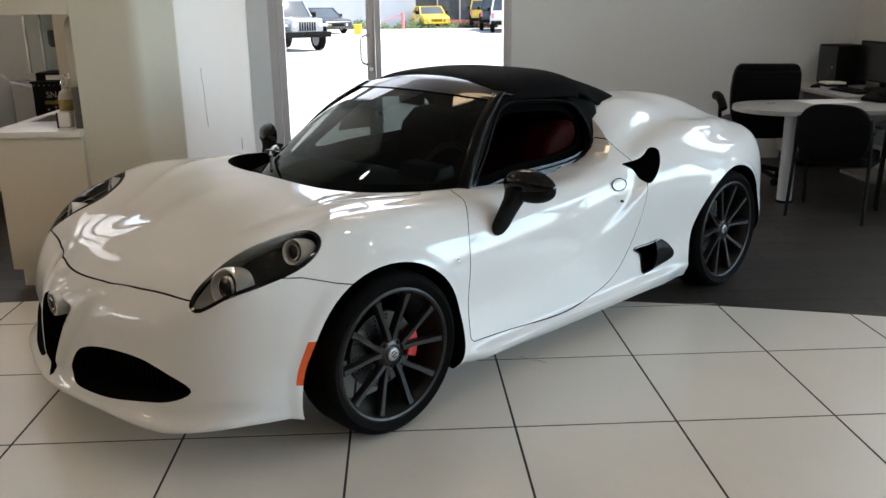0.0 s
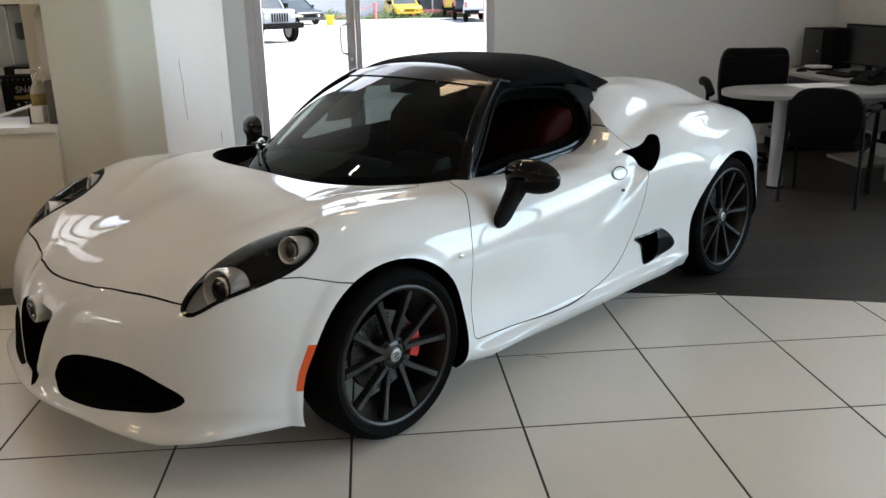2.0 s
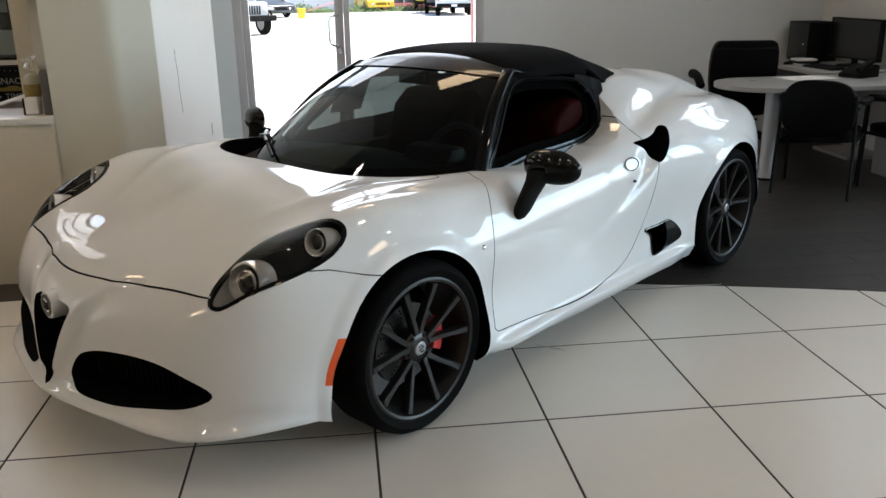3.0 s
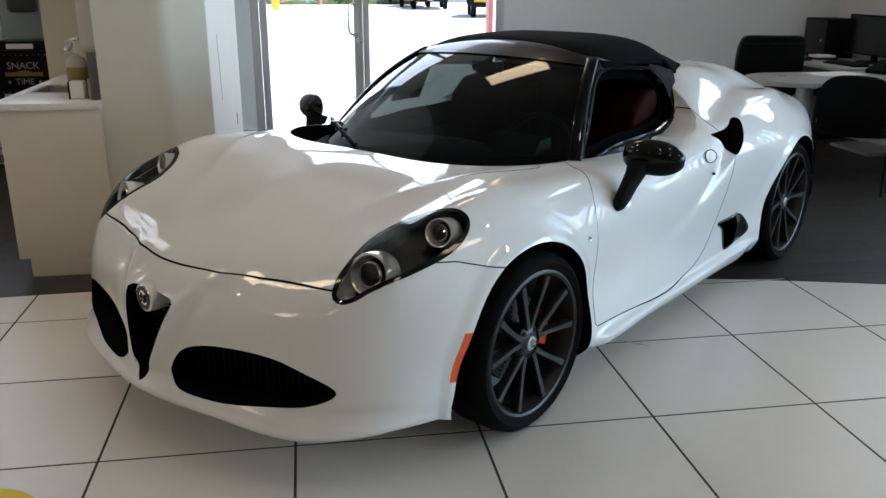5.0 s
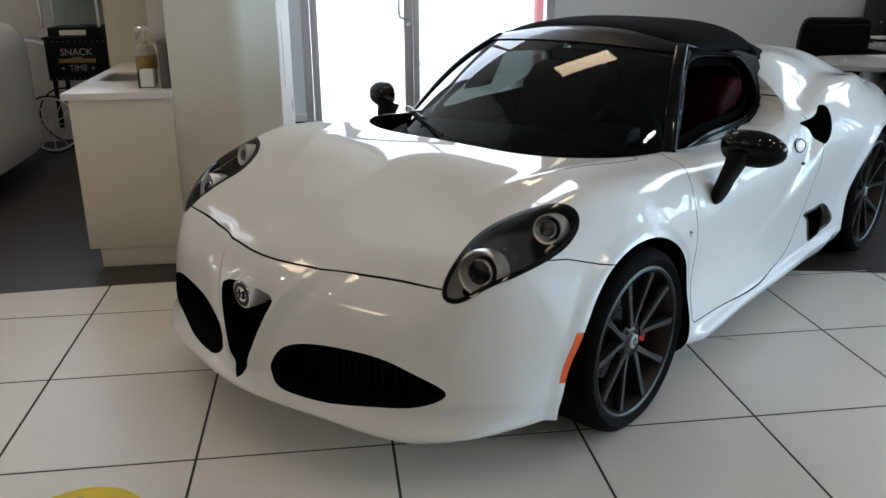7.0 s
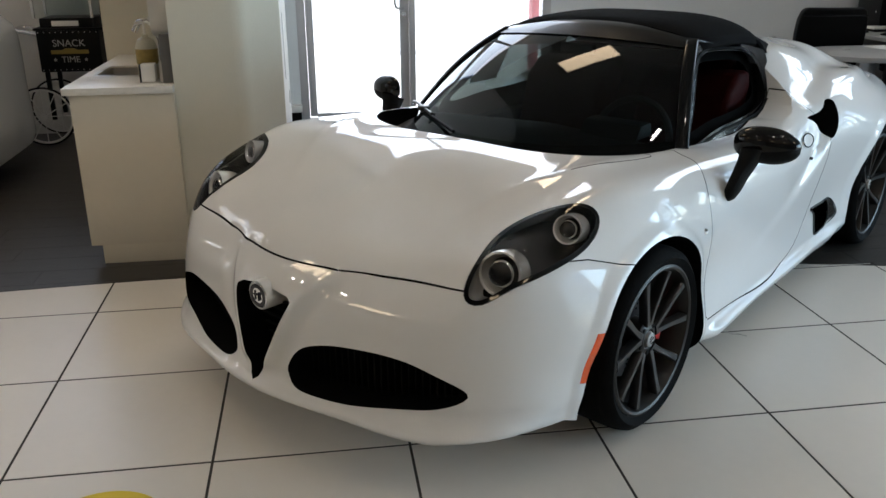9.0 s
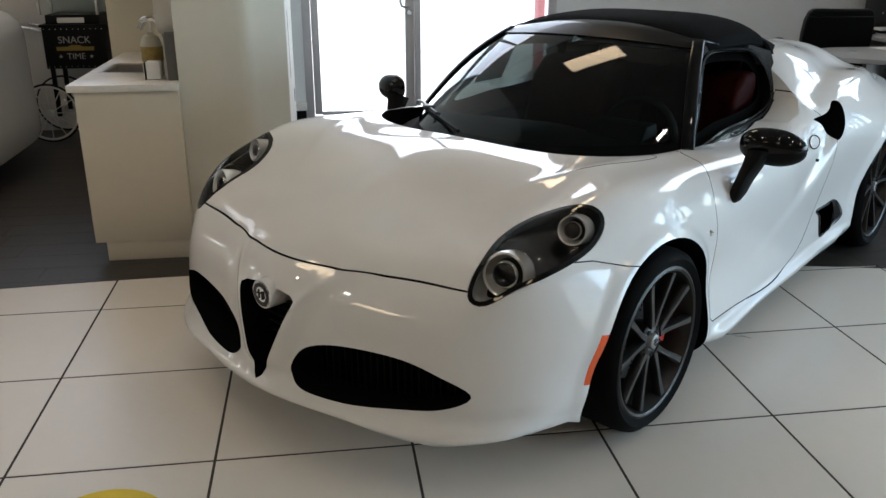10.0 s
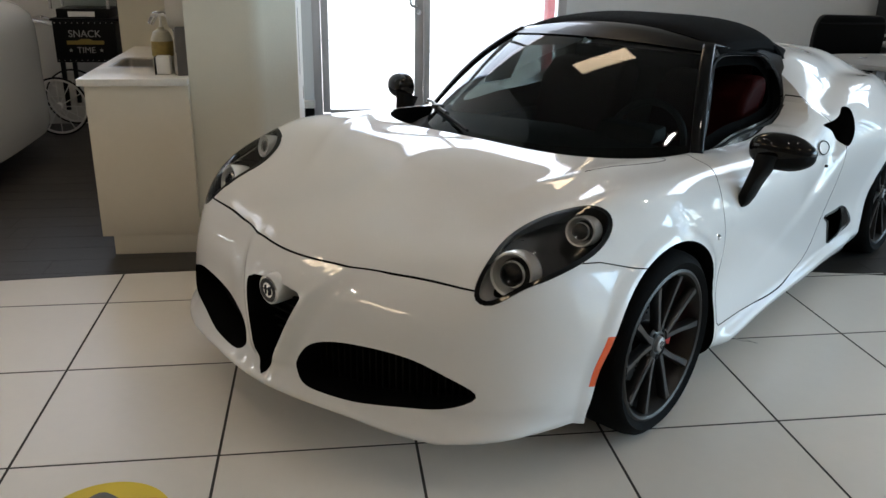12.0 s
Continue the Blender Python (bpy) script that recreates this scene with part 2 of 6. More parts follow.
def prism(points, axis, lo, hi, bevel=0.0, seg=2, bm=None):
    """A polygon of two coordinates, swept along the third; lo and hi may be functions of the point."""
    made = bmesh.new()
    def place(p, w):
        w = w(*p) if callable(w) else w
        return {"x": (w, p[0], p[1]), "y": (p[0], w, p[1]), "z": (p[0], p[1], w)}[axis]
    a = [made.verts.new(place(p, lo)) for p in points]
    b = [made.verts.new(place(p, hi)) for p in points]
    made.faces.new(a), made.faces.new(b)
    for i in range(len(points)):
        j = (i + 1) % len(points)
        made.faces.new((a[i], a[j], b[j], b[i]))
    bmesh.ops.recalc_face_normals(made, faces=made.faces)
    if bevel:
        bmesh.ops.bevel(made, geom=made.edges[:], offset=bevel, segments=seg, affect="EDGES", profile=0.6)
    return join(bm, made)


def tube(points, r, n=10, bm=None, closed=False):
    """A bent round bar through the points."""
    pts = [Vector(p) for p in points]
    made = bmesh.new()
    rings = []
    for i, p in enumerate(pts):
        a = pts[i - 1] if i or closed else p
        b = pts[(i + 1) % len(pts)] if i + 1 < len(pts) or closed else p
        t = (b - a).normalized()
        u = t.orthogonal().normalized() if not rings else (u - t * u.dot(t)).normalized()
        w = t.cross(u)
        rings.append([made.verts.new(p + (u * math.cos(k * math.tau / n) + w * math.sin(k * math.tau / n)) * r) for k in range(n)])
    for i in range(len(rings) if closed else len(rings) - 1):
        a, b = rings[i], rings[(i + 1) % len(rings)]
        for k in range(n):
            made.faces.new((a[k], a[(k + 1) % n], b[(k + 1) % n], b[k]))
    if not closed:
        made.faces.new(rings[0]), made.faces.new(rings[-1][::-1])
    return join(bm, made)


def lathe(profile, n=48, axis="y", bm=None):
    """Turns (radius, along) pairs about an axis; closed where the radius is zero."""
    made = bmesh.new()
    rows = []
    for r, w in profile:
        def at(a):
            c, s = r * math.cos(a), r * math.sin(a)
            return (c, w, s) if axis == "y" else (w, c, s) if axis == "x" else (c, s, w)
        rows.append([made.verts.new(at(0))] if r < 1e-6 else [made.verts.new(at(i * math.tau / n)) for i in range(n)])
    for a, b in zip(rows, rows[1:]):
        for i in range(n):
            j = (i + 1) % n
            if len(a) == 1 and len(b) > 1:
                made.faces.new((a[0], b[i], b[j]))
            elif len(b) == 1 and len(a) > 1:
                made.faces.new((a[i], a[j], b[0]))
            elif len(a) > 1:
                made.faces.new((a[i], a[j], b[j], b[i]))
    return join(bm, made)


def spline(p, n, t=None):
    """n points on the natural cubic through the rows of p, by chord length."""
    p = np.array(p, float)
    if t is None:
        t = np.concatenate(([0], np.cumsum(np.maximum(np.linalg.norm(np.diff(p, axis=0), axis=1), 1e-4) ** 0.7)))
    h = np.diff(t)
    k = len(p)
    a, r = np.eye(k), np.zeros_like(p)
    for i in range(1, k - 1):
        a[i, i - 1], a[i, i], a[i, i + 1] = h[i - 1], 2 * (h[i - 1] + h[i]), h[i]
        r[i] = 6 * ((p[i + 1] - p[i]) / h[i] - (p[i] - p[i - 1]) / h[i - 1])
    m = np.linalg.solve(a, r)
    def at(x):
        i = np.clip(np.searchsorted(t, x, side="right") - 1, 0, k - 2)
        d, e, w = (x - t[i])[:, None], (t[i + 1] - x)[:, None], h[i][:, None]
        return m[i] * e ** 3 / (6 * w) + m[i + 1] * d ** 3 / (6 * w) + (p[i] / w - m[i] * w / 6) * e + (p[i + 1] / w - m[i + 1] * w / 6) * d
    return at(np.asarray(n, float)) if np.ndim(n) else at(np.linspace(t[0], t[-1], n)), t


def sheet(rows, thick=0.0, bm=None):
    """A surface through rows of points, with thickness."""
    made = bmesh.new()
    grid = [[made.verts.new(tuple(p)) for p in row] for row in rows]
    for a, b in zip(grid, grid[1:]):
        for i in range(len(a) - 1):
            made.faces.new((a[i], a[i + 1], b[i + 1], b[i]))
    bmesh.ops.recalc_face_normals(made, faces=made.faces)
    if thick:
        bmesh.ops.solidify(made, geom=made.faces[:], thickness=thick)
    return join(bm, made)


def carve(a, b, how):
    """The boolean of two meshes as a new mesh; faces of the cutter keep the cutter's material."""
    oa, ob = new("scrap_a", a), new("scrap_b", b)
    mod = oa.modifiers.new("cut", "BOOLEAN")
    mod.operation, mod.solver, mod.object, mod.material_mode = how, "MANIFOLD", ob, "TRANSFER"
    got = bpy.data.meshes.new_from_object(oa.evaluated_get(bpy.context.evaluated_depsgraph_get()))
    bpy.data.objects.remove(oa), bpy.data.objects.remove(ob)
    return got


def cutter(bm, mat):
    me = bpy.data.meshes.new("cutter")
    outward(bm)
    bm.to_mesh(me)
    bm.free()
    me.materials.append(mat)
    return me

# ---- the showroom ----
def structure(name, bm, mat, label, angle=35):
    return tagged(finish(name, bm, mat, None, "", angle), label, name.split("_")[0], "", "structure")


# outer shell, all of it thick; the doorway goes through the north wall
DOOR_Y = 5.35
north = box(-5.2, -5.1, DOOR_Y, DOOR_Y + 0.15, 0, CEILING)
box(-5.1, -2.9, DOOR_Y, DOOR_Y + 0.15, 0, 1.9, bm=north)
box(-5.1, -2.9, DOOR_Y, DOOR_Y + 0.15, 4.0, CEILING, bm=north)
box(-2.9, -1.605, DOOR_Y, DOOR_Y + 0.15, 0, CEILING, bm=north)
box(0.687, 4.20, DOOR_Y, DOOR_Y + 0.15, 0, CEILING, bm=north)
box(-1.605, 0.687, DOOR_Y, DOOR_Y + 0.15, 3.20, CEILING, bm=north)
structure("wall_north", north, M_WALLGREY, "light grey painted wall round a glazed entrance")
east = box(4.05, 4.20, 2.5, 2.7, 0, CEILING)
box(4.05, 4.20, 2.7, 4.3, 0, 1.75, bm=east)
box(4.05, 4.20, 2.7, 4.3, 3.05, CEILING, bm=east)
box(4.05, 4.20, 4.3, DOOR_Y, 0, CEILING, bm=east)
structure("wall_east", east, M_WALL, "white painted wall with a high window beside the office corner")
back = box(4.20, 4.7, 2.5, 2.65, 0, CEILING)
box(4.7, 9.5, 2.5, 2.65, 0, 0.8, bm=back)
box(4.7, 9.5, 2.5, 2.65, 3.2, CEILING, bm=back)
box(9.5, 11.3, 2.5, 2.65, 0, CEILING, bm=back)
structure("wall_east_return", back, M_WALL, "white painted wall with a wide window that closes the showroom")
west = box(-9.15, -9.0, -11.0, -0.4, 0, CEILING)
box(-9.15, -9.0, -0.4, 7.5, 0, 1.7, bm=west)
box(-9.15, -9.0, -0.4, 7.5, 4.0, CEILING, bm=west)
SLOTS = [0.40 + 1.15 * k for k in range(6)]
for y0, y1 in zip([-0.4] + [y + 0.14 for y in SLOTS], [y - 0.14 for y in SLOTS] + [7.5]):
    box(-9.15, -9.0, y0, y1, 1.7, 4.0, bm=west)
structure("wall_west", west, M_DIMWALL, "muted brown wall with a row of narrow high windows")
structure("wall_back_room", box(-9.0, -5.2, 7.5, 7.65, 0, CEILING), M_WALL, "white painted wall behind the snack corner")
snack = box(-5.2, -5.1, DOOR_Y - 0.15, DOOR_Y, 0, CEILING)
box(-5.1, -2.9, DOOR_Y - 0.15, DOOR_Y, 0, 1.9, bm=snack)
box(-5.1, -2.9, DOOR_Y - 0.15, DOOR_Y, 4.0, CEILING, bm=snack)
box(-2.9, -1.80, DOOR_Y - 0.15, DOOR_Y, 0, CEILING, bm=snack)
structure("wall_snack_corner", snack, M_WALL, "white painted wall behind the snack cart with a high window")
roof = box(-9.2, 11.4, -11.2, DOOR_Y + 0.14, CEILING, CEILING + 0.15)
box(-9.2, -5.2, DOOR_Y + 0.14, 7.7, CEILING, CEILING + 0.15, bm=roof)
structure("ceiling", roof, M_CEIL, "dull grey suspended ceiling")

# partition beside the entrance, column with a rounded chamfer, wall behind the sink
structure("wall_partition", prism([(-2.15, 2.76), (-1.632, 2.05), (-1.675, 4.55), (-1.80, 4.55), (-1.80, DOOR_Y - 0.15), (-2.15, DOOR_Y - 0.15)], "z", 0, CEILING), M_WALL, "white painted partition with a fine vertical crack beside the entrance")
structure("column", prism([(-2.15, 1.90), (-1.86, 1.90), (-1.825, 1.903), (-1.80, 1.914), (-1.785, 1.926), (-1.634, 2.036), (-1.632, 2.048), (-2.15, 2.76)], "z", 0, CEILING), M_COLUMN, "cream painted column with a chamfered corner", 30)
structure("wall_sink", box(-2.73, -2.15, 3.16, 3.28, 0, CEILING), M_COLUMN, "cream painted wall stub behind the sink")
structure("baseboard", box(-1.80, -1.607, DOOR_Y - 0.05, DOOR_Y - 0.001, 0.0, 0.10, 0.004), M_BLACK, "black rubber baseboard beside the entrance")
structure("window_sill", box(-1.80, -1.60, DOOR_Y - 0.09, DOOR_Y - 0.001, 0.10, 0.16, 0.006), M_WHITEPL, "short white sill beside the entrance frame")
def on_partition(y):
    return -1.632 - 0.0172 * (y - 2.05) + 0.0006


structure("trim", tube([(on_partition(y), y, z) for y, z in ((2.60, 1.16), (2.592, 1.11), (2.625, 1.04), (2.640, 1.00), (2.63, 0.94), (2.660, 0.84), (2.670, 0.78))], 0.0009, 5), M_DARKMETAL, "dark hairline crack in the white partition")
structure("trim", tube([(on_partition(3.9), 3.90, z) for z in (0.43, 0.48, 0.52)], 0.003, 5), M_DARKMETAL, "short dark mark low on the white partition")

# dark floor beyond a wide arc, light tiles in front of it
ARC_X, ARC_Y, ARC_R = -1.9, 1.60 - 13.0, 13.0


def arc_y(x):
    return ARC_Y + math.sqrt(max(0.0, ARC_R ** 2 - (x - ARC_X) ** 2))


floor_bed = box(-9.2, 11.4, -11.2, DOOR_Y + 0.02, -0.135, -0.0012)
box(-9.2, -5.2, DOOR_Y + 0.03, 7.7, -0.135, -0.0012, bm=floor_bed)
structure("floor", floor_bed, M_GROUT, "dark grout bed under the showroom floor")

# glazing behind the camera and on its right: mullions and panes
def glazing(name, x0, y0, x1, y1, bays, foot=0.0, head=CEILING, rails=(0.06, 1.05, 2.9)):
    run = Vector((x1 - x0, y1 - y0, 0))
    side = Vector((-run.y, run.x, 0)).normalized() * 0.04
    ob = thing(name, pose(x0, y0, 0), "grey aluminium shop front with tall clear panes", "window", "", "structure")
    for i in range(bays + 1):
        c = run * (i / bays)
        part("mullion", box(c.x - 0.05, c.x + 0.05, c.y - 0.05, c.y + 0.05, foot, head, 0.004), M_ALU, ob)
    for z in rails:
        part("rail", tube([Vector((0, 0, z)), run + Vector((0, 0, z))], 0.045, 8), M_ALU, ob)
    for i in range(bays):
        a, b = run * (i / bays), run * ((i + 1) / bays)
        pane = part("pane", sheet([[a + Vector((0, 0, foot + 0.1)), b + Vector((0, 0, foot + 0.1))], [a + Vector((0, 0, head - 0.02)), b + Vector((0, 0, head - 0.02))]]), M_PANE, ob)
        pane.visible_shadow = False
    return ob


structure("wall_south", box(-9.0, 11.2, -11.15, -11.0, 0, CEILING), M_DIMWALL, "muted brown wall that closes the showroom")
glazing("window_east", 11.1, -11.0, 11.1, 2.5, 8)
glazing("window_east_return", 4.75, 2.575, 9.45, 2.575, 5, 0.8, 3.2, (0.85, 2.2, 3.15))

# the glazed entrance: frame, one leaf with a pull handle, a fixed light beside it
door = thing("door_entrance", pose(0, DOOR_Y, 0), "grey aluminium entrance with a glazed leaf and pull handle", "door", "", "structure")
part("frame_post", box(-1.605, -1.532, 0.0, 0.12, 0, 3.19, 0.004), M_ALU, door)
part("frame_post", box(0.610, 0.687, 0.0, 0.12, 0, 3.19, 0.004), M_ALU, door)
for z0, z1 in ((2.15, 2.30), (3.10, 3.19)):
    part("frame_head", box(-1.532, 0.610, 0.0, 0.12, z0, z1, 0.004), M_ALU, door)
part("threshold", box(-1.532, 0.610, 0.0, 0.12, 0, 0.022, 0.004), M_ALU, door)
for z0, z1 in ((0.03, 2.15), (2.30, 3.10)):
    part("frame_post", box(-0.612, -0.559, 0.0, 0.12, z0, z1, 0.004), M_ALU, door)
leaf = part("leaf_stile", box(-0.695, -0.616, 0.03, 0.08, 0.04, 2.14, 0.004), M_ALU, door)
part("leaf_stile", box(-1.528, -1.464, 0.03, 0.08, 0.04, 2.14, 0.004), M_ALU, door)
part("leaf_rail", box(-1.464, -0.695, 0.03, 0.08, 0.032, 0.065, 0.004), M_ALU, door)
part("leaf_rail", box(-1.464, -0.695, 0.03, 0.08, 2.05, 2.14, 0.004), M_ALU, door)
part("handle", tube([(-0.662, 0.035, 1.25), (-0.70, -0.03, 1.25), (-0.735, -0.05, 1.235), (-0.745, -0.055, 1.20), (-0.745, -0.055, 1.03), (-0.735, -0.05, 0.995), (-0.70, -0.03, 0.98), (-0.662, 0.035, 0.98)], 0.012, 10), M_SATIN, leaf, "satin metal pull handle")
part("lock", cyl((-0.657, 0.015, 0.93), (-0.657, 0.04, 0.93), 0.022, n=20, bevel=0.003), M_SATIN, leaf, "round satin metal lock cylinder")
for x0, x1, z0, z1 in ((-1.464, -0.695, 0.065, 2.05), (-0.559, 0.610, 0.03, 2.15), (-1.532, -0.612, 2.30, 3.10), (-0.559, 0.610, 2.30, 3.10)):
    pane = part("pane", sheet([[(x0, 0.053, z0), (x1, 0.053, z0)], [(x0, 0.053, z1), (x1, 0.053, z1)]]), M_PANE, door)
    pane.visible_shadow = False

def high_window(name, m, wide, z0, z1, bays):
    ob = thing(name, m, "high window with a grey frame and clear panes", "window", "", "structure")
    for k in range(bays + 1):
        x = wide * k / bays
        part("frame_post", box(x - 0.03, x + 0.03, 0.02, 0.10, z0, z1, 0.003), M_ALU, ob)
    for k in range(bays):
        x0, x1 = wide * k / bays + 0.03, wide * (k + 1) / bays - 0.03
        part("frame_rail", box(x0, x1, 0.02, 0.10, z0, z0 + 0.05, 0.003), M_ALU, ob)
        part("frame_rail", box(x0, x1, 0.02, 0.10, z1 - 0.05, z1, 0.003), M_ALU, ob)
        pane = part("pane", sheet([[(x0, 0.058, z0 + 0.05), (x1, 0.058, z0 + 0.05)], [(x0, 0.058, z1 - 0.05), (x1, 0.058, z1 - 0.05)]]), M_PANE, ob)
        pane.visible_shadow = False
    return ob


high_window("window_east_high", pose(4.05, 4.27, 0, 0, 0, -90), 1.54, 1.75, 3.05, 2)
for y in SLOTS:
    high_window("window_west_slot", pose(-9.0, y - 0.11, 0, 0, 0, 90), 0.22, 1.72, 3.98, 1)
high_window("window_snack_high", pose(-5.07, DOOR_Y - 0.15, 0), 2.14, 1.90, 4.0, 6)

# small round downlights
down = thing("downlight", pose(0, 0, 0), "small bright round downlight in the ceiling", "light", "downlights")
part("trim_ring", lathe([(.080, -.004), (.110, -.006), (.115, 0), (.080, 0), (.080, -.004)], 28, "z"), M_WHITEPL, down)
part("lens", lathe([(0, -.002), (.079, -.002), (.079, .0), (0, .0)], 28, "z"), M_SPOT, down, "glowing lens")
first = True
for x, y in ((-4.98, -3.35), (3.86, -1.32), (-1.74, 1.25), (-5.32, 0.71), (1.70, -2.0), (4.40, 1.52), (-0.46, -1.46), (-2.62, -1.32), (1.38, -0.45)):
    m = pose(x, y, CEILING - 0.001)
    if first:
        down.matrix_basis, first = m, False
    else:
        copy_thing(down, m)

# recessed strip lights in the ceiling
light = thing("ceiling_light", pose(0, 0, CEILING - 0.02), "lit oblong fluorescent ceiling fixture with a white frame", "light", "ceiling lights")
part("frame", box(-0.31, 0.31, -0.61, 0.61, 0.0, 0.018, 0.003), M_WHITEPL, light)
part("diffuser", box(-0.285, 0.285, -0.585, 0.585, -0.012, -0.001, 0.003), M_LAMP, light, "glowing acrylic diffuser")
first = True
for x, y, turn in ((0.0, 3.62, 90), (-3.97, 1.65, 0), (-6.9, -1.72, 0), (-6.9, -6.0, 0), (-3.16, -6.0, 0), (0.62, -6.0, 0), (4.4, -2.5, 0)):
    m = pose(x, y, CEILING - 0.02, 0, 0, turn) @ Matrix.Diagonal((1.25, 0.75, 1, 1) if turn else (1, 1, 1, 1))
    if first:
        light.matrix_basis, first = m, False
    else:
        copy_thing(light, m)

# ---- the white sports car ----
# its own axes: x ahead of the front axle, y to its left, z up
car = thing("sports_car", pose(-1.023, 0.68, 0, 0, 0, 220.24), "white two-seat sports car with black canvas top and dark wheels", "car")
FRONT_R, REAR_R, BASE = 0.31, 0.325, 2.38

WELLS = ((0.027, 0.298, 0.369), (-2.368, 0.322, 0.368))

# feature lines of one half, each from the nose round the side to the tail
LINES = []


def feature(*points):
    LINES.append(points)


feature((.916, 0, .202), (.879, .283, .188), (.798, .575, .180), (.622, .778, .180), (.385, .840, .152), (0, .86, .14), (-.36, .865, .150), (-.80, .845, .135), (-1.30, .835, .130), (-1.80, .83, .130), (-2.38, .85, .14), (-2.78, .82, .19), (-2.98, .68, .22), (-3.06, .36, .22), (-3.07, 0, .22))
feature((.908, 0, .246), (.856, .273, .244), (.782, .560, .242), (.623, .783, .242), (.400, .865, .243), (0, .895, .25), (-.36, .908, .200), (-.80, .885, .190), (-1.30, .872, .190), (-1.80, .865, .20), (-2.38, .91, .24), (-2.80, .87, .29), (-3.00, .71, .31), (-3.09, .38, .31), (-3.10, 0, .31))
feature((.895, 0, .350), (.836, .275, .355), (.762, .558, .380), (.620, .782, .382), (.402, .885, .383), (0, .925, .40), (-.36, .885, .38), (-.80, .874, .36), (-1.30, .864, .35), (-1.80, .865, .37), (-2.38, .935, .42), (-2.77, .875, .45), (-3.01, .73, .46), (-3.09, .38, .46), (-3.10, 0, .46))
feature((.868, 0, .495), (.812, .275, .498), (.736, .550, .518), (.588, .768, .536), (.358, .890, .535), (0, .922, .60), (-.36, .888, .59), (-.80, .868, .60), (-1.30, .868, .62), (-1.80, .905, .62), (-2.38, .937, .64), (-2.76, .86, .65), (-3.00, .72, .65), (-3.08, .37, .65), (-3.09, 0, .65))
feature((.790, 0, .590), (.744, .255, .592), (.655, .525, .615), (.506, .734, .692), (.265, .791, .769), (0, .83, .785), (-.36, .805, .765), (-.80, .796, .752), (-1.30, .808, .768), (-1.80, .845, .815), (-2.38, .835, .815), (-2.76, .77, .80), (-2.95, .67, .80), (-3.03, .35, .80), (-3.04, 0, .80))
feature((.680, 0, .645), (.644, .212, .652), (.540, .428, .672), (.350, .582, .745), (.175, .655, .803), (-.03, .69, .824), (-.36, .695, .805), (-.80, .655, .785), (-1.30, .672, .808), (-1.72, .590, 1.000), (-2.34, .640, .918), (-2.71, .60, .880), (-2.86, .53, .86), (-2.96, .30, .86), (-2.97, 0, .86))
feature((.55, 0, .690), (.50, .13, .700), (.37, .23, .733), (.20, .32, .789), (.08, .36, .816), (-.08, .37, .829), (-.36, .39, .842), (-.80, .39, .82), (-1.30, .42, .87), (-1.72, .46, 1.040), (-2.26, .42, 1.026), (-2.58, .40, .985), (-2.74, .32, .900), (-2.82, .18, .885), (-2.83, 0, .885))
feature((.42, 0, .738), (.36, 0, .758), (.24, 0, .797), (.10, 0, .823), (0, 0, .834), (-.12, 0, .841), (-.36, 0, .856), (-.80, 0, .84), (-1.30, 0, .88), (-1.78, 0, 1.05), (-2.20, 0, 1.050), (-2.48, 0, 1.015), (-2.62, 0, .97), (-2.70, 0, .92), (-2.74, 0, .90))


def mirrored(p):
    return (p[0], -p[1], p[2])


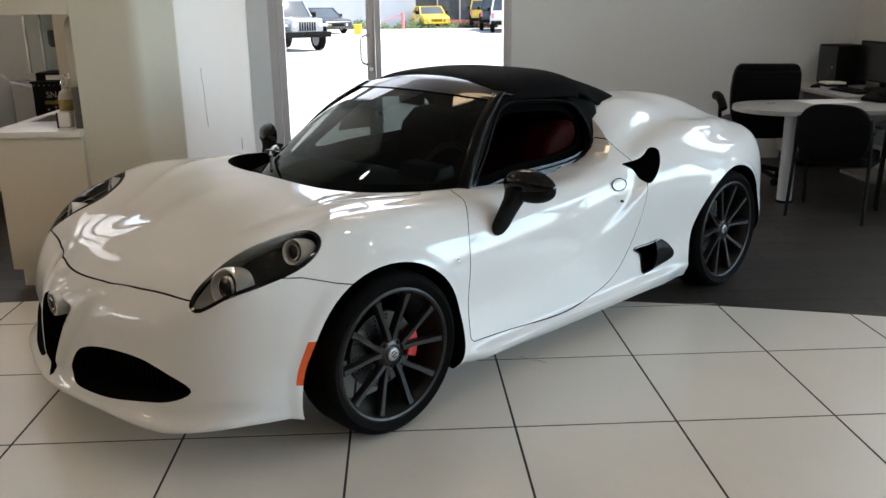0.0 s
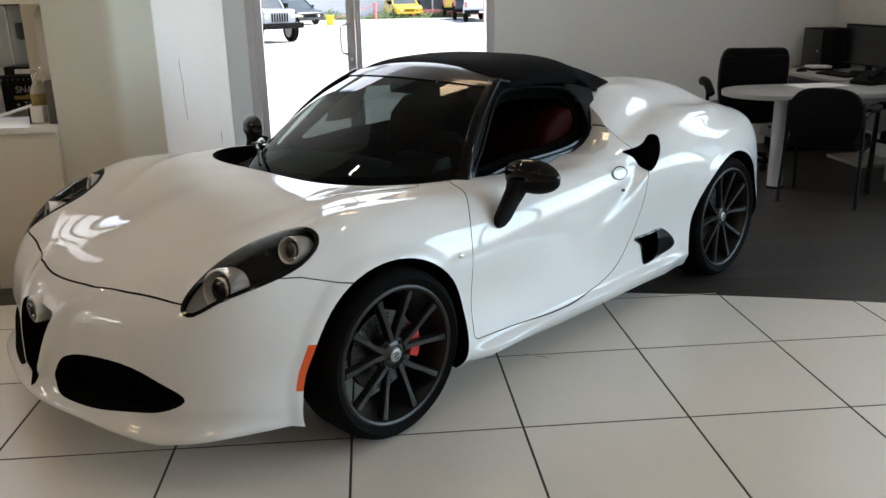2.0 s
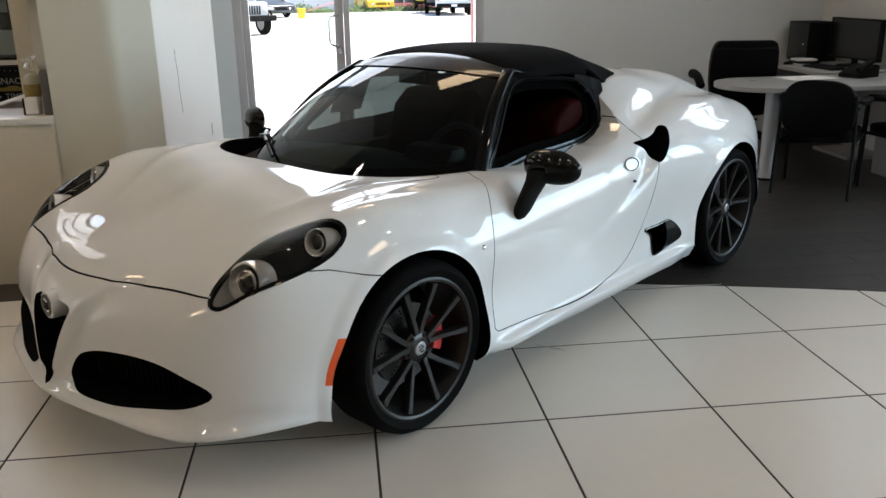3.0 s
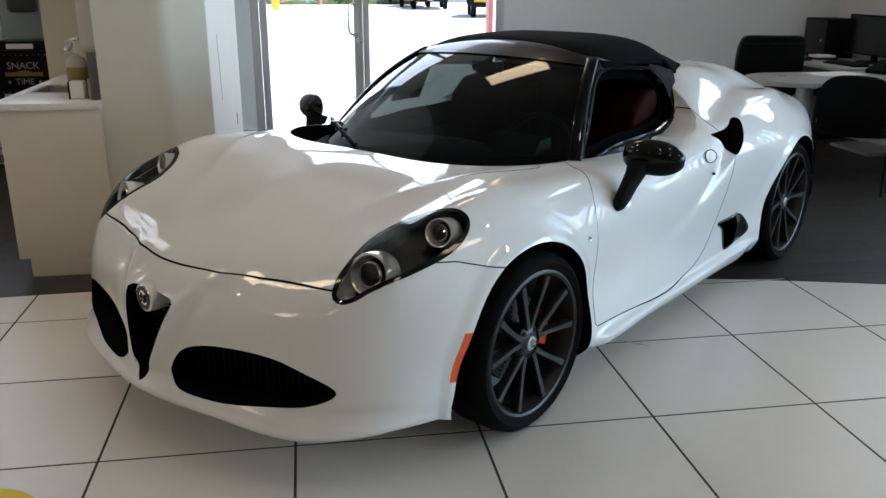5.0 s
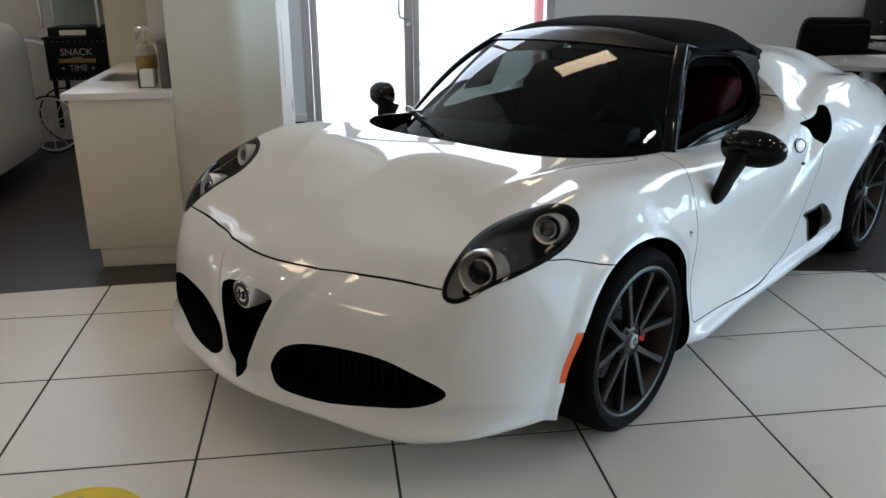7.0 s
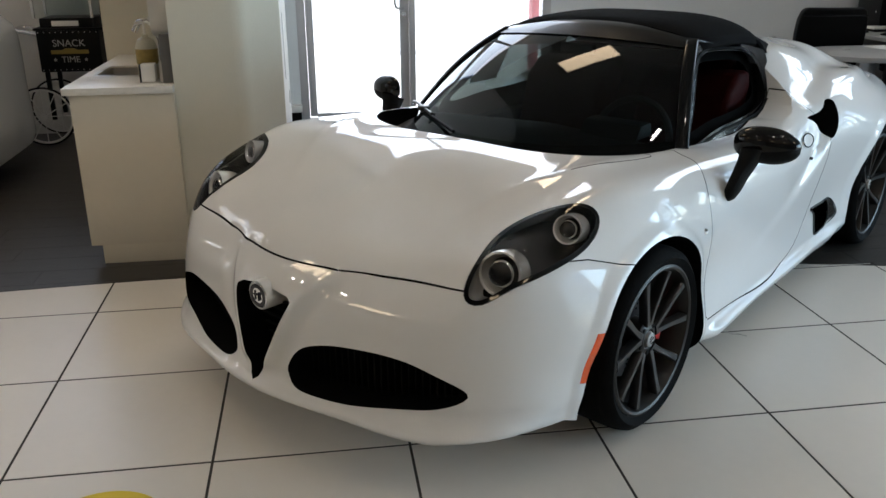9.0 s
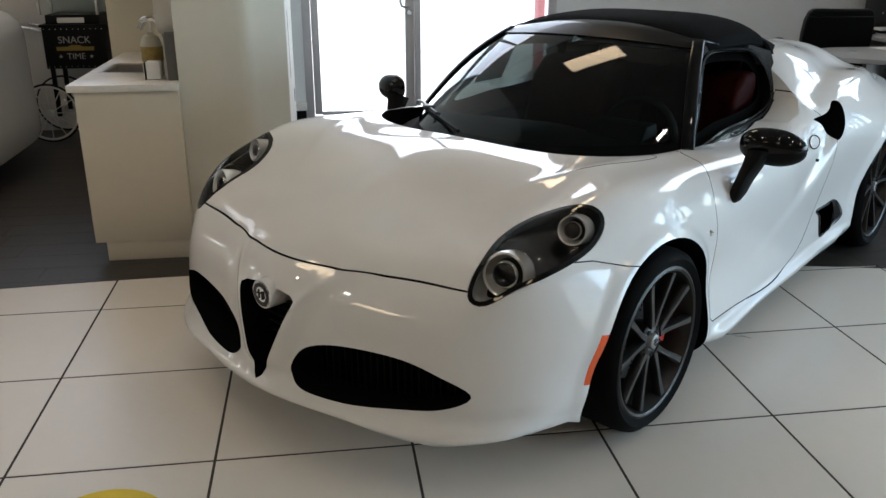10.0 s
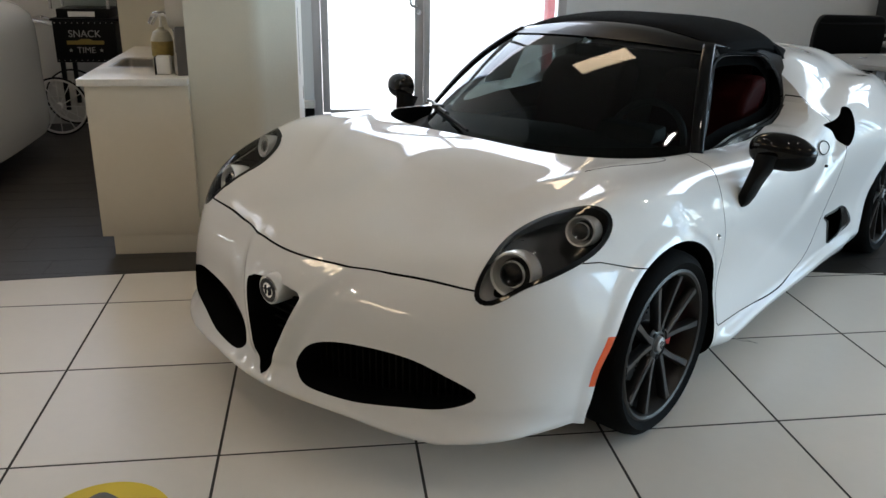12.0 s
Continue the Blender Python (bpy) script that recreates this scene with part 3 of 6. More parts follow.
def body_grid(per_s=18, per_k=16):
    """The skin of one half as rows of points, from the sill to the spine."""
    net = np.array([[mirrored(l[2]), mirrored(l[1]), *l, mirrored(l[-2]), mirrored(l[-3])] for l in LINES])
    step = np.linalg.norm(np.diff(net, axis=1), axis=2).mean(axis=0) ** 0.75
    ts = np.concatenate(([0], np.cumsum(step)))
    s = np.concatenate([np.linspace(ts[i], ts[i + 1], per_s * (3 if i < 4 else 1), endpoint=False) for i in range(2, len(ts) - 3)] + [[ts[-3]]])
    fine = np.array([spline(l, s, ts)[0] for l in net])
    flip = fine[[-2, -3]] * (1, -1, 1)
    net = np.concatenate((fine, flip))
    step = np.linalg.norm(np.diff(net, axis=0), axis=2).mean(axis=1) ** 0.75
    tk = np.concatenate(([0], np.cumsum(step)))
    k = np.concatenate([np.linspace(tk[i], tk[i + 1], per_k, endpoint=False) for i in range(len(LINES) - 1)] + [[tk[len(LINES) - 1]]])
    grid = np.array([spline(net[:, i], k, tk)[0] for i in range(len(s))])  # [s][k]
    grid[0, :, 1] = grid[-1, :, 1] = grid[:, -1, 1] = 0
    # rolled lips round the wheel arches
    for cx, cz, r in WELLS:
        d = np.hypot(grid[..., 0] - cx, grid[..., 2] - cz)
        low = np.clip((grid[..., 1] - 0.6) / 0.2, 0, 1)
        q = np.clip((d - r - 0.022) / 0.022, 0, 1)
        grid[..., 1] += (0.007 * (1 - q * q * (3 - 2 * q)) + 0.003 * np.exp(-((d - r) / 0.02) ** 2)) * low
    # crest of the rear haunch, with a hollow between it and the buttress
    back = -grid[..., 0]
    upper = np.clip((grid[..., 2] - 0.79) / 0.07, 0, 1)
    crest = np.interp(back, [1.75, 2.0, 2.2, 2.45, 2.65, 2.85], [.80, .785, .755, .715, .665, .60])
    lift = np.interp(back, [1.72, 1.9, 2.1, 2.3, 2.5, 2.66, 2.84], [0, .006, .016, .028, .032, .020, 0])
    rise = lift * np.exp(-((grid[..., 1] - crest) / .065) ** 2) * upper
    grid += np.array((0, .25, .97)) * rise[..., None]
    trough = np.interp(back, [1.5, 1.62, 1.85, 2.05, 2.25, 2.5], [.74, .735, .69, .645, .60, .56])
    sink = np.interp(back, [1.52, 1.64, 1.80, 2.05, 2.25, 2.45], [0, .024, .032, .030, .016, 0])
    rise = sink * np.exp(-((grid[..., 1] - trough) / .060) ** 2) * upper
    grid -= np.array((0, .40, .92)) * rise[..., None]
    # the lamps stand a little proud
    d = np.linalg.norm((grid - (.41, .70, .68)) / (1.25, 1, 1.0), axis=-1)
    grid += np.array((.52, .50, .69)) * (0.014 * np.exp(-(d / .12) ** 2))[..., None]
    # crease from the bonnet front to the pillar foot
    line = spline([(.60, .27), (.44, .36), (.236, .464), (.061, .556), (-.19, .617), (-.45, .66), (-.8, .70)], 80)[0]
    d = np.min(np.hypot(grid[..., 0, None] - line[:, 0], grid[..., 1, None] - line[:, 1]), axis=-1)
    fade = np.clip((0.46 - grid[..., 0]) / 0.3, 0, 1) * np.clip((grid[..., 0] + 0.75) / 0.2, 0, 1) * (grid[..., 2] > 0.58)
    grid[..., 2] += 0.012 * np.exp(-np.sqrt(d * d + 0.004 ** 2) / 0.042) * fade
    # hollow in the upper door that runs back into the scoop, under a sweeping edge
    sweep = np.interp(-grid[..., 0], [0.6, 0.9, 1.2, 1.4, 1.5, 1.6, 1.7], [.30, .37, .455, .535, .60, .70, .80])
    up = grid[..., 2] - sweep
    deep = np.interp(-grid[..., 0], [0.7, 1.2, 1.5, 1.62, 1.72, 1.80], [0, .006, .026, .042, .03, 0])
    ease = lambda q: np.clip(q, 0, 1) ** 2 * (3 - 2 * np.clip(q, 0, 1))
    grid[..., 1] -= deep * ease(up / 0.05) * (1 - ease((grid[..., 2] - 0.74) / 0.10)) * (grid[..., 1] > 0.5)
    # lip under the mouths: it drops to a chin ahead of the wheel and sweeps up again
    front = np.clip((grid[..., 0] - 0.30) / 0.12, 0, 1)
    low = 1 - ease((grid[..., 2] - 0.18) / 0.13)
    grid[..., 2] += np.interp(grid[..., 1], [0, .18, .36, .52, .62, .70, .78, .86], [0, .012, .018, .008, 0, .009, .024, .034]) * low * front
    away = np.stack((grid[..., 0] - 0.1, grid[..., 1] * 0.9, 0 * grid[..., 0]), -1)
    away /= np.maximum(np.linalg.norm(away, axis=-1), 1e-6)[..., None]
    edge_z = np.interp(grid[..., 1], [0, .36, .62, .86], [.218, .218, .202, .225])
    roll = 0.013 * np.exp(-((grid[..., 2] - edge_z) / .020) ** 2) - 0.008 * np.exp(-((grid[..., 2] - edge_z - .055) / .022) ** 2)
    tuck = -0.020 * np.clip((edge_z - .010 - grid[..., 2]) / .03, 0, 1)
    grid += away * ((roll + tuck) * front * np.clip((0.84 - grid[..., 1]) / .06, 0, 1))[..., None]
    # raised rim of the shield that fans out over the nose, hollow beside it
    rim = spline([(0, .222), (.018, .243), (.046, .300), (.087, .395), (.130, .494), (.150, .530), (.182, .570), (.225, .612), (.275, .650)], 90)[0]
    apart = np.hypot(grid[..., 1, None] - rim[:, 0], grid[..., 2, None] - rim[:, 1])
    near = np.argmin(apart, axis=-1)
    d = np.min(apart, axis=-1) * np.where(grid[..., 1] > rim[near, 0], 1, -1)
    on = np.clip((grid[..., 0] - 0.50) / 0.15, 0, 1) * (1 - ease((grid[..., 2] - .55) / .10)) * ease((grid[..., 2] - .24) / .09)
    grid[..., 0] += (0.010 * np.exp(-((d - .006) / .020) ** 2) - 0.009 * np.exp(-((d - .060) / .030) ** 2)) * on
    # ledge of the sill below the door
    run = np.clip((-grid[..., 0] - 0.36) / 0.1, 0, 1) * np.clip((grid[..., 0] + 2.05) / 0.2, 0, 1)
    grid[..., 1] += 0.030 * (1 - ease((grid[..., 2] - 0.195) / 0.035)) * run * (grid[..., 1] > 0.5)
    return grid


def body_solid():
    grid = body_grid()
    bm = bmesh.new()
    v = [[bm.verts.new(tuple(p)) for p in row] for row in grid]
    for a, b in zip(v, v[1:]):
        for i in range(len(a) - 1):
            if (a[i + 1].co - b[i + 1].co).length < 1e-5:
                bm.faces.new((a[i], b[i], a[i + 1]))
            else:
                bm.faces.new((a[i], b[i], b[i + 1], a[i + 1]))
    foot = [row[0] for row in v]
    mid = [foot[0]] + [bm.verts.new((f.co.x, 0, f.co.z)) for f in foot[1:-1]] + [foot[-1]]
    for i in range(len(foot) - 1):
        q = [foot[i], mid[i], mid[i + 1], foot[i + 1]]
        bm.faces.new(list(dict.fromkeys(q)))
    top = [row[-1] for row in v]
    bm.faces.new(v[0]), bm.faces.new(v[-1])
    for i in range(len(top) - 1):
        bm.faces.new((top[i], top[i + 1], mid[i + 1], mid[i]))
    bmesh.ops.recalc_face_normals(bm, faces=bm.faces)
    return bm


def both_sides(me, name, mats, parent, label="", angle=32):
    """A half mesh and its mirror image as one part across the middle line."""
    bm = bmesh.new()
    bm.from_mesh(me)
    bmesh.ops.delete(bm, geom=[f for f in bm.faces if all(abs(w.co.y) < 1e-4 for w in f.verts)], context="FACES")
    got = bmesh.ops.duplicate(bm, geom=bm.verts[:] + bm.edges[:] + bm.faces[:])["geom"]
    twin = [g for g in got if isinstance(g, bmesh.types.BMVert)]
    for w in twin:
        w.co.y = -w.co.y
    bmesh.ops.reverse_faces(bm, faces=[g for g in got if isinstance(g, bmesh.types.BMFace)])
    bmesh.ops.remove_doubles(bm, verts=[w for w in bm.verts if abs(w.co.y) < 2e-4], dist=3e-4)
    return shell(bm, name, mats, parent, label, angle)


def shell(bm, name, mats, parent, label="", angle=32):
    me = bpy.data.meshes.new(name)
    bm.to_mesh(me)
    bm.free()
    for m in mats:
        me.materials.append(m)
    me.polygons.foreach_set("use_smooth", [True] * len(me.polygons))
    me.set_sharp_from_angle(angle=radians(angle))
    ob = new(name, me)
    ob.parent = parent
    if label:
        ob["label"] = label
    return ob


def one_side(me, side, name, mats, parent, label="", keep=None, angle=32):
    bm = bmesh.new()
    bm.from_mesh(me)
    if keep is not None:
        bmesh.ops.delete(bm, geom=[f for f in bm.faces if f.material_index not in keep], context="FACES")
    if side < 0:
        for w in bm.verts:
            w.co.y = -w.co.y
        bmesh.ops.reverse_faces(bm, faces=bm.faces[:])
    return shell(bm, name, mats, parent, label, angle)


def disc_cutter(cx, cz, r, y0, y1, n=64):
    return cyl((cx, y0, cz), (cx, y1, cz), r, n=n)


def smooth_loop(points, n=40):
    """A closed rounded outline through the points."""
    pts = list(points)
    got, t = spline(pts[-3:] + pts + pts[:3], 2)
    u = np.linspace(t[3], t[3 + len(pts)], n, endpoint=False)
    return [tuple(p) for p in spline(pts[-3:] + pts + pts[:3], u, t)[0]]


half = bpy.data.meshes.new("half")
bm = body_solid()
bm.to_mesh(half), bm.free()
half.materials.append(M_PAINT)

half_skin = half.copy()

# wheel wells, mouths and scoops
for cx, cz, r in WELLS:
    half = carve(half, cutter(disc_cutter(cx, cz, r, 0.50, 1.3), M_WELL), "DIFFERENCE")


def nose_x(y):
    return 0.870 - 0.18 * y - 0.16 * y * y


MOUTH = smooth_loop([(y * (1 + .062 * y / .65), z + .030 * (y / .65) ** 1.5) for y, z in [(.126, .285), (.142, .338), (.188, .378), (.34, .402), (.50, .392), (.590, .355), (.655, .305), (.610, .268), (.50, .245), (.36, .232), (.22, .235), (.15, .252)]], 56)
half = carve(half, cutter(prism(MOUTH, "x", lambda y, z: nose_x(y) - 0.10, 1.2), M_WELL), "DIFFERENCE")
SHIELD = [(-.05, .528), (.055, .528), (.105, .520), (.128, .508), (.126, .494), (.085, .395), (.045, .300), (.018, .245), (.0, .232), (-.05, .232)]
half = carve(half, cutter(prism(SHIELD, "x", 0.76, 1.2), M_WELL), "DIFFERENCE")

DUCT = [(-1.555, .376), (-1.68, .380), (-1.755, .386), (-1.800, .372), (-1.885, .297), (-1.885, .285), (-1.77, .254), (-1.65, .236), (-1.632, .242), (-1.620, .31), (-1.60, .35)]
half = carve(half, cutter(prism(DUCT, "y", .76, 1.2), M_WELL), "DIFFERENCE")

# headlamps
LAMP_LOW, LAMP_TOP = Vector((.622, .624, .586)), Vector((.195, .769, .778))
lamp_u = (LAMP_TOP - LAMP_LOW).normalized()
lamp_n = Vector((.52, .50, .69))
lamp_n = (lamp_n - lamp_u * lamp_n.dot(lamp_u)).normalized()
lamp_v = lamp_n.cross(lamp_u)
lamp_len = (LAMP_TOP - LAMP_LOW).length
LAMP = Matrix((lamp_u, lamp_v, lamp_n)).transposed().to_4x4()
LAMP.translation = (LAMP_LOW + LAMP_TOP) / 2


LAMP_EDGE = smooth_loop([(-.262, -.010), (-.226, .032), (-.150, .072), (-.082, .099), (0, .112), (.11, .094), (.18, .056), (.218, .012), (.222, -.025), (.188, -.064), (.110, -.092), (.02, -.097), (-.085, -.086), (-.168, -.068), (-.248, -.044)], 56)


def lamp_outline(grow=0.0):
    pts = LAMP_EDGE
    n, out = len(pts), []
    for i, q in enumerate(pts):
        a, b = Vector(pts[i - 1]), Vector(pts[(i + 1) % n])
        t = (b - a).normalized()
        out.append((q[0] - t.y * grow, q[1] + t.x * grow))
    return out


def lamp_block(lo, hi, grow=0.0):
    bm = prism(lamp_outline(grow), "z", lo, hi)
    bm.transform(LAMP)
    return bm


lens = carve(half.copy(), cutter(lamp_block(-0.10, 0.3, -0.0135), M_WELL), "INTERSECT")
bezel = carve(carve(half.copy(), cutter(lamp_block(-0.10, 0.3, -0.002), M_WELL), "INTERSECT"), cutter(lamp_block(-0.15, 0.35, -0.014), M_WELL), "DIFFERENCE")
half = carve(half, cutter(lamp_block(-0.10, 0.3), M_LAMPDARK), "DIFFERENCE")

# scoops behind the doors, cabin, side markers
SCOOP = smooth_loop([(-1.500, .796), (-1.570, .804), (-1.66, .822), (-1.740, .848), (-1.772, .838), (-1.752, .805), (-1.690, .745), (-1.612, .700), (-1.588, .715), (-1.565, .760)], 48)
half = carve(half, cutter(prism(SCOOP, "y", 0.60, 1.2), M_WELL), "DIFFERENCE")
CABIN = [(-.33, .60), (-.70, .30), (-1.46, .28), (-1.455, .76), (-1.495, .87), (-1.535, 1.0), (-1.545, 1.3), (-.33, 1.3)]
half = carve(half, cutter(prism(CABIN, "y", -0.1, 0.60), M_DASH), "DIFFERENCE")
# opening under the glass and canvas: along the belt, up the buttress
def side_y(x, z):
    """How far out the side glass stands: it leans in towards the roof."""
    t = (z - 0.80) / 0.32
    return 0.645 - 0.115 * t - 0.022 * t * t + 0.008 * math.sin((x + 0.6) * 1.9)


BELT = [(-.58, .70), (-1.40, .70), (-1.475, .80), (-1.520, .88), (-1.563, .96), (-1.603, 1.05), (-1.612, 1.3), (-.58, 1.3)]
BELT = [(a[0] + (b[0] - a[0]) * k / 8, a[1] + (b[1] - a[1]) * k / 8) for a, b in zip(BELT, BELT[1:] + BELT[:1]) for k in range(8)]
half = carve(half, cutter(prism(BELT, "y", -0.1, lambda x, z: side_y(x, min(z, 1.2)) + .005), M_BLACK), "DIFFERENCE")
# white return of the buttress beside the window
RETURN = [(-1.2, .802), (-1.35, .802), (-1.44, .824), (-1.53, .872), (-1.562, .93), (-1.574, .97), (-1.604, 1.05), (-1.613, 1.3), (-1.2, 1.3)]
RETURN = [(a[0] + (b[0] - a[0]) * k / 8, a[1] + (b[1] - a[1]) * k / 8) for a, b in zip(RETURN, RETURN[1:] + RETURN[:1]) for k in range(8)]
half = carve(half, cutter(prism(RETURN, "y", lambda x, z: side_y(x, min(z, 1.2)) - .010, lambda x, z: side_y(x, min(z, 1.2)) + .15), M_PAINT), "DIFFERENCE")
# edge of the bonnet above the scuttle
SCUTTLE = spline([(-.074, -.2), (-.070, 0), (-.078, .2), (-.125, .44), (-.212, .562), (-.32, .625), (-.45, .645)], 30)[0].tolist() + [(-.75, .645), (-.75, -.2)]
half = carve(half, cutter(prism(SCUTTLE, "z", 0.70, 1.3), M_BLACK), "DIFFERENCE")


def arc(cx, cz, r, a0, a1, n=16):
    return [(cx + r * math.cos(radians(a0 + (a1 - a0) * i / n)), cz + r * math.sin(radians(a0 + (a1 - a0) * i / n))) for i in range(n + 1)]


MARKER = arc(0.027, 0.298, 0.358, 3, 29) + arc(0.027, 0.298, 0.393, 27, 4)
marker = carve(half.copy(), cutter(prism(MARKER, "y", 0.78, 1.2), M_ORANGE), "INTERSECT")
half = carve(half, cutter(prism(MARKER, "y", 0.78, 1.2), M_WELL), "DIFFERENCE")

# panels with shut lines between them
GAP = 0.0036
NOSE = [(1.2, -.1), (1.2, .598), (.80, .598), (.70, .605), (.60, .620), (.50, .668), (.42, .682), (.34, .672), (.24, .640), (.10, .610), (.012, .596), (.012, -.1)]
DOOR = spline([(-.525, .83), (-.470, .765), (-.425, .68), (-.400, .58), (-.395, .44), (-.385, .265)], 16)[0].tolist() + spline([(-.40, .250), (-.62, .236), (-.81, .221), (-1.02, .217), (-1.20, .235), (-1.40, .293), (-1.525, .41), (-1.578, .55), (-1.595, .66), (-1.60, .74), (-1.55, .83)], 30)[0].tolist()
DOOR += [(-1.50, 1.3), (-.52, 1.3)]


def grown(points, d):
    """The outline moved outwards by d."""
    n, out = len(points), []
    area = sum(points[i - 1][0] * points[i][1] - points[i][0] * points[i - 1][1] for i in range(n))
    for i, p in enumerate(points):
        a, b = Vector(points[i - 1]), Vector(points[(i + 1) % n])
        t = (b - a).normalized() * (1 if area > 0 else -1)
        out.append((p[0] + t.y * d, p[1] - t.x * d))
    return out


bumper = carve(half.copy(), cutter(prism(NOSE, "y", -0.2, 1.3), M_WELL), "INTERSECT")
rest = carve(half, cutter(prism(grown(NOSE, GAP), "y", -0.2, 1.3), M_WELL), "DIFFERENCE")
door_me = carve(rest.copy(), cutter(prism(DOOR, "y", 0.605, 1.3), M_WELL), "INTERSECT")
rest = carve(rest, cutter(prism(grown(DOOR, GAP), "y", 0.602, 1.3), M_WELL), "DIFFERENCE")
both_sides(bumper, "front_bumper", [m for m in bumper.materials], car, "white front bumper with three dark mouths")
both_sides(rest, "body", [m for m in rest.materials], car, "white bodywork")
for side in (1, -1):
    one_side(door_me, side, "door", [m for m in door_me.materials], car, "white door with its window wound down" if side > 0 else "white door")
    one_side(lens, side, "headlamp_lens", [M_LENS], car, "clear headlamp lens", keep=(0,))
    one_side(bezel, side, "headlamp_rim", [M_BLACKGLOSS], car, "gloss black rim round the headlamp lens", keep=(0,))
    one_side(marker, side, "side_marker", [M_ORANGE] * len(marker.materials), car, "orange side marker")

# greenhouse: windscreen, pillars, header, canvas, side glass
def screen_point(v, w):
    """v across (-1..1), w from the scuttle (0) up to the header (1)."""
    a = abs(v)
    base = Vector((-0.150 - 0.425 * a ** 2.4, 0.648 * v, 0.785 + 0.012 * v * v))
    head = Vector((-0.925 - 0.060 * v * v, 0.458 * v, 1.172 - 0.032 * v * v))
    p = base.lerp(head, w)
    p.z += 0.036 * math.sin(math.pi * w)
    p.x += 0.012 * math.sin(math.pi * w)
    return p


rows = [[screen_point(-1 + 2 * i / 36, j / 14) for i in range(37)] for j in range(15)]
part("windscreen", sheet(rows), M_WSCREEN, car, "dark tinted curved windscreen")
# black ceramic border inside the glass foot
border = [[screen_point(-1 + 2 * i / 36, w) + Vector((-0.004, 0, -0.008)) for i in range(37)] for w in (-0.03, 0.02, 0.06, 0.075)]
part("scuttle_border", sheet(border, 0.003), M_BLACK, car, "black border along the windscreen foot")
# scuttle panel in the gap behind the bonnet
scuttle = [[screen_point(-1 + 2 * i / 36, 0) + Vector((d, 0, h)) for i in range(37)] for d, h in ((0.18, -0.06), (0.08, -0.05), (-0.02, -0.012))]
part("scuttle", sheet(scuttle, 0.004), M_BLACK, car, "black scuttle panel under the wipers")


def strip(points, frames, parent, name, mat, label=""):
    """A bar with a rounded cross-section: for each point the outline offsets (across, up)."""
    rows = []
    for p, (side, up) in zip(points, frames):
        ring = []
        for k in range(12):
            a = k * math.tau / 12
            c, s = math.cos(a), math.sin(a)
            c, s = math.copysign(abs(c) ** 0.6, c), math.copysign(abs(s) ** 0.6, s)
            ring.append(Vector(p) + Vector(side) * c + Vector(up) * s)
        rows.append(ring)
    bm = bmesh.new()
    v = [[bm.verts.new(q) for q in ring] for ring in rows]
    for a, b in zip(v, v[1:]):
        for k in range(12):
            bm.faces.new((a[k], a[(k + 1) % 12], b[(k + 1) % 12], b[k]))
    bm.faces.new(v[0]), bm.faces.new(v[-1])
    return part(name, bm, mat, parent, label, 50)


for side in (1, -1):
    pts, frm = [], []
    for j in range(13):
        w = j / 12
        p = screen_point(side, w) + Vector((-0.012, side * 0.010, 0.002))
        pts.append(p)
        frm.append((Vector((-0.018, side * 0.019, 0.0)), Vector((0.008, side * 0.005, 0.010))))
    for p, f in (((-1.085, side * .494, 1.128), .8), ((-1.18, side * .506, 1.130), .6)):
        pts.append(Vector(p))
        frm.append((Vector((0, side * 0.026 * f, -0.004)), Vector((0.002, 0, 0.014 * f))))
    strip(pts, frm, car, "pillar", M_PILLAR, "gloss black windscreen pillar")
# gloss band over the glass, running back under the canvas
band = []
for w in (.905, .935, .97):
    band.append([screen_point(v, w) + Vector((.003, 0, .0045)) for v in [-1.03 + 2.06 * i / 32 for i in range(33)]])
for d, h in ((0.0, 0.0045), (-0.03, 0.015), (-0.06, 0.022), (-0.09, 0.026), (-0.12, 0.026)):
    band.append([screen_point(v, 1.0) + Vector((d, 0, h * (1 - 0.5 * v * v))) for v in [-1.03 + 2.06 * i / 32 for i in range(33)]])
part("header", sheet(band, 0.006), M_PILLAR, car, "gloss black windscreen header", 60)

# canvas top: sections from one rail to the other
TOP = ((-1.01, 1.188, .480, 1.130), (-1.06, 1.206, .494, 1.138), (-1.20, 1.220, .507, 1.142), (-1.40, 1.222, .517, 1.134), (-1.55, 1.210, .532, 1.102), (-1.62, 1.196, .530, 1.066), (-1.70, 1.174, .520, 1.036), (-1.80, 1.146, .508, 1.022), (-1.92, 1.106, .492, 1.014), (-2.03, 1.056, .455, 1.004))


def top_section(x, zc, ye, ze, n=32):
    row = []
    for i in range(n + 1):
        v = -1 + 2 * i / n
        a = abs(v)
        y = ye * math.copysign(1 - (1 - a) ** 1.12, v)
        row.append((x - 0.02 * (1 - a * a), y, ze + (zc - ze) * (1 - a ** 3.4)))
    return row


fine = spline(TOP, 34)[0]
canvas = [top_section(*r) for r in fine]
part("canvas_top", sheet(canvas, 0.012), M_CANVAS, car, "black canvas folding top", 60)
# valance of the canvas above the side glass, and its quarter behind the glass
for side in (1, -1):
    rows = []
    for x, zc, ye, ze in [r for r in fine if r[0] > -1.50]:
        rows.append([(x, side * (ye - 0.004), ze + 0.012), (x, side * (ye + 0.014), ze - 0.006), (x, side * (ye + 0.020), ze - 0.026), (x, side * (ye + 0.010), ze - 0.034)])
    part("canvas_valance", sheet(rows, 0.006), M_CANVAS, car, "black canvas edge above the side window", 60)

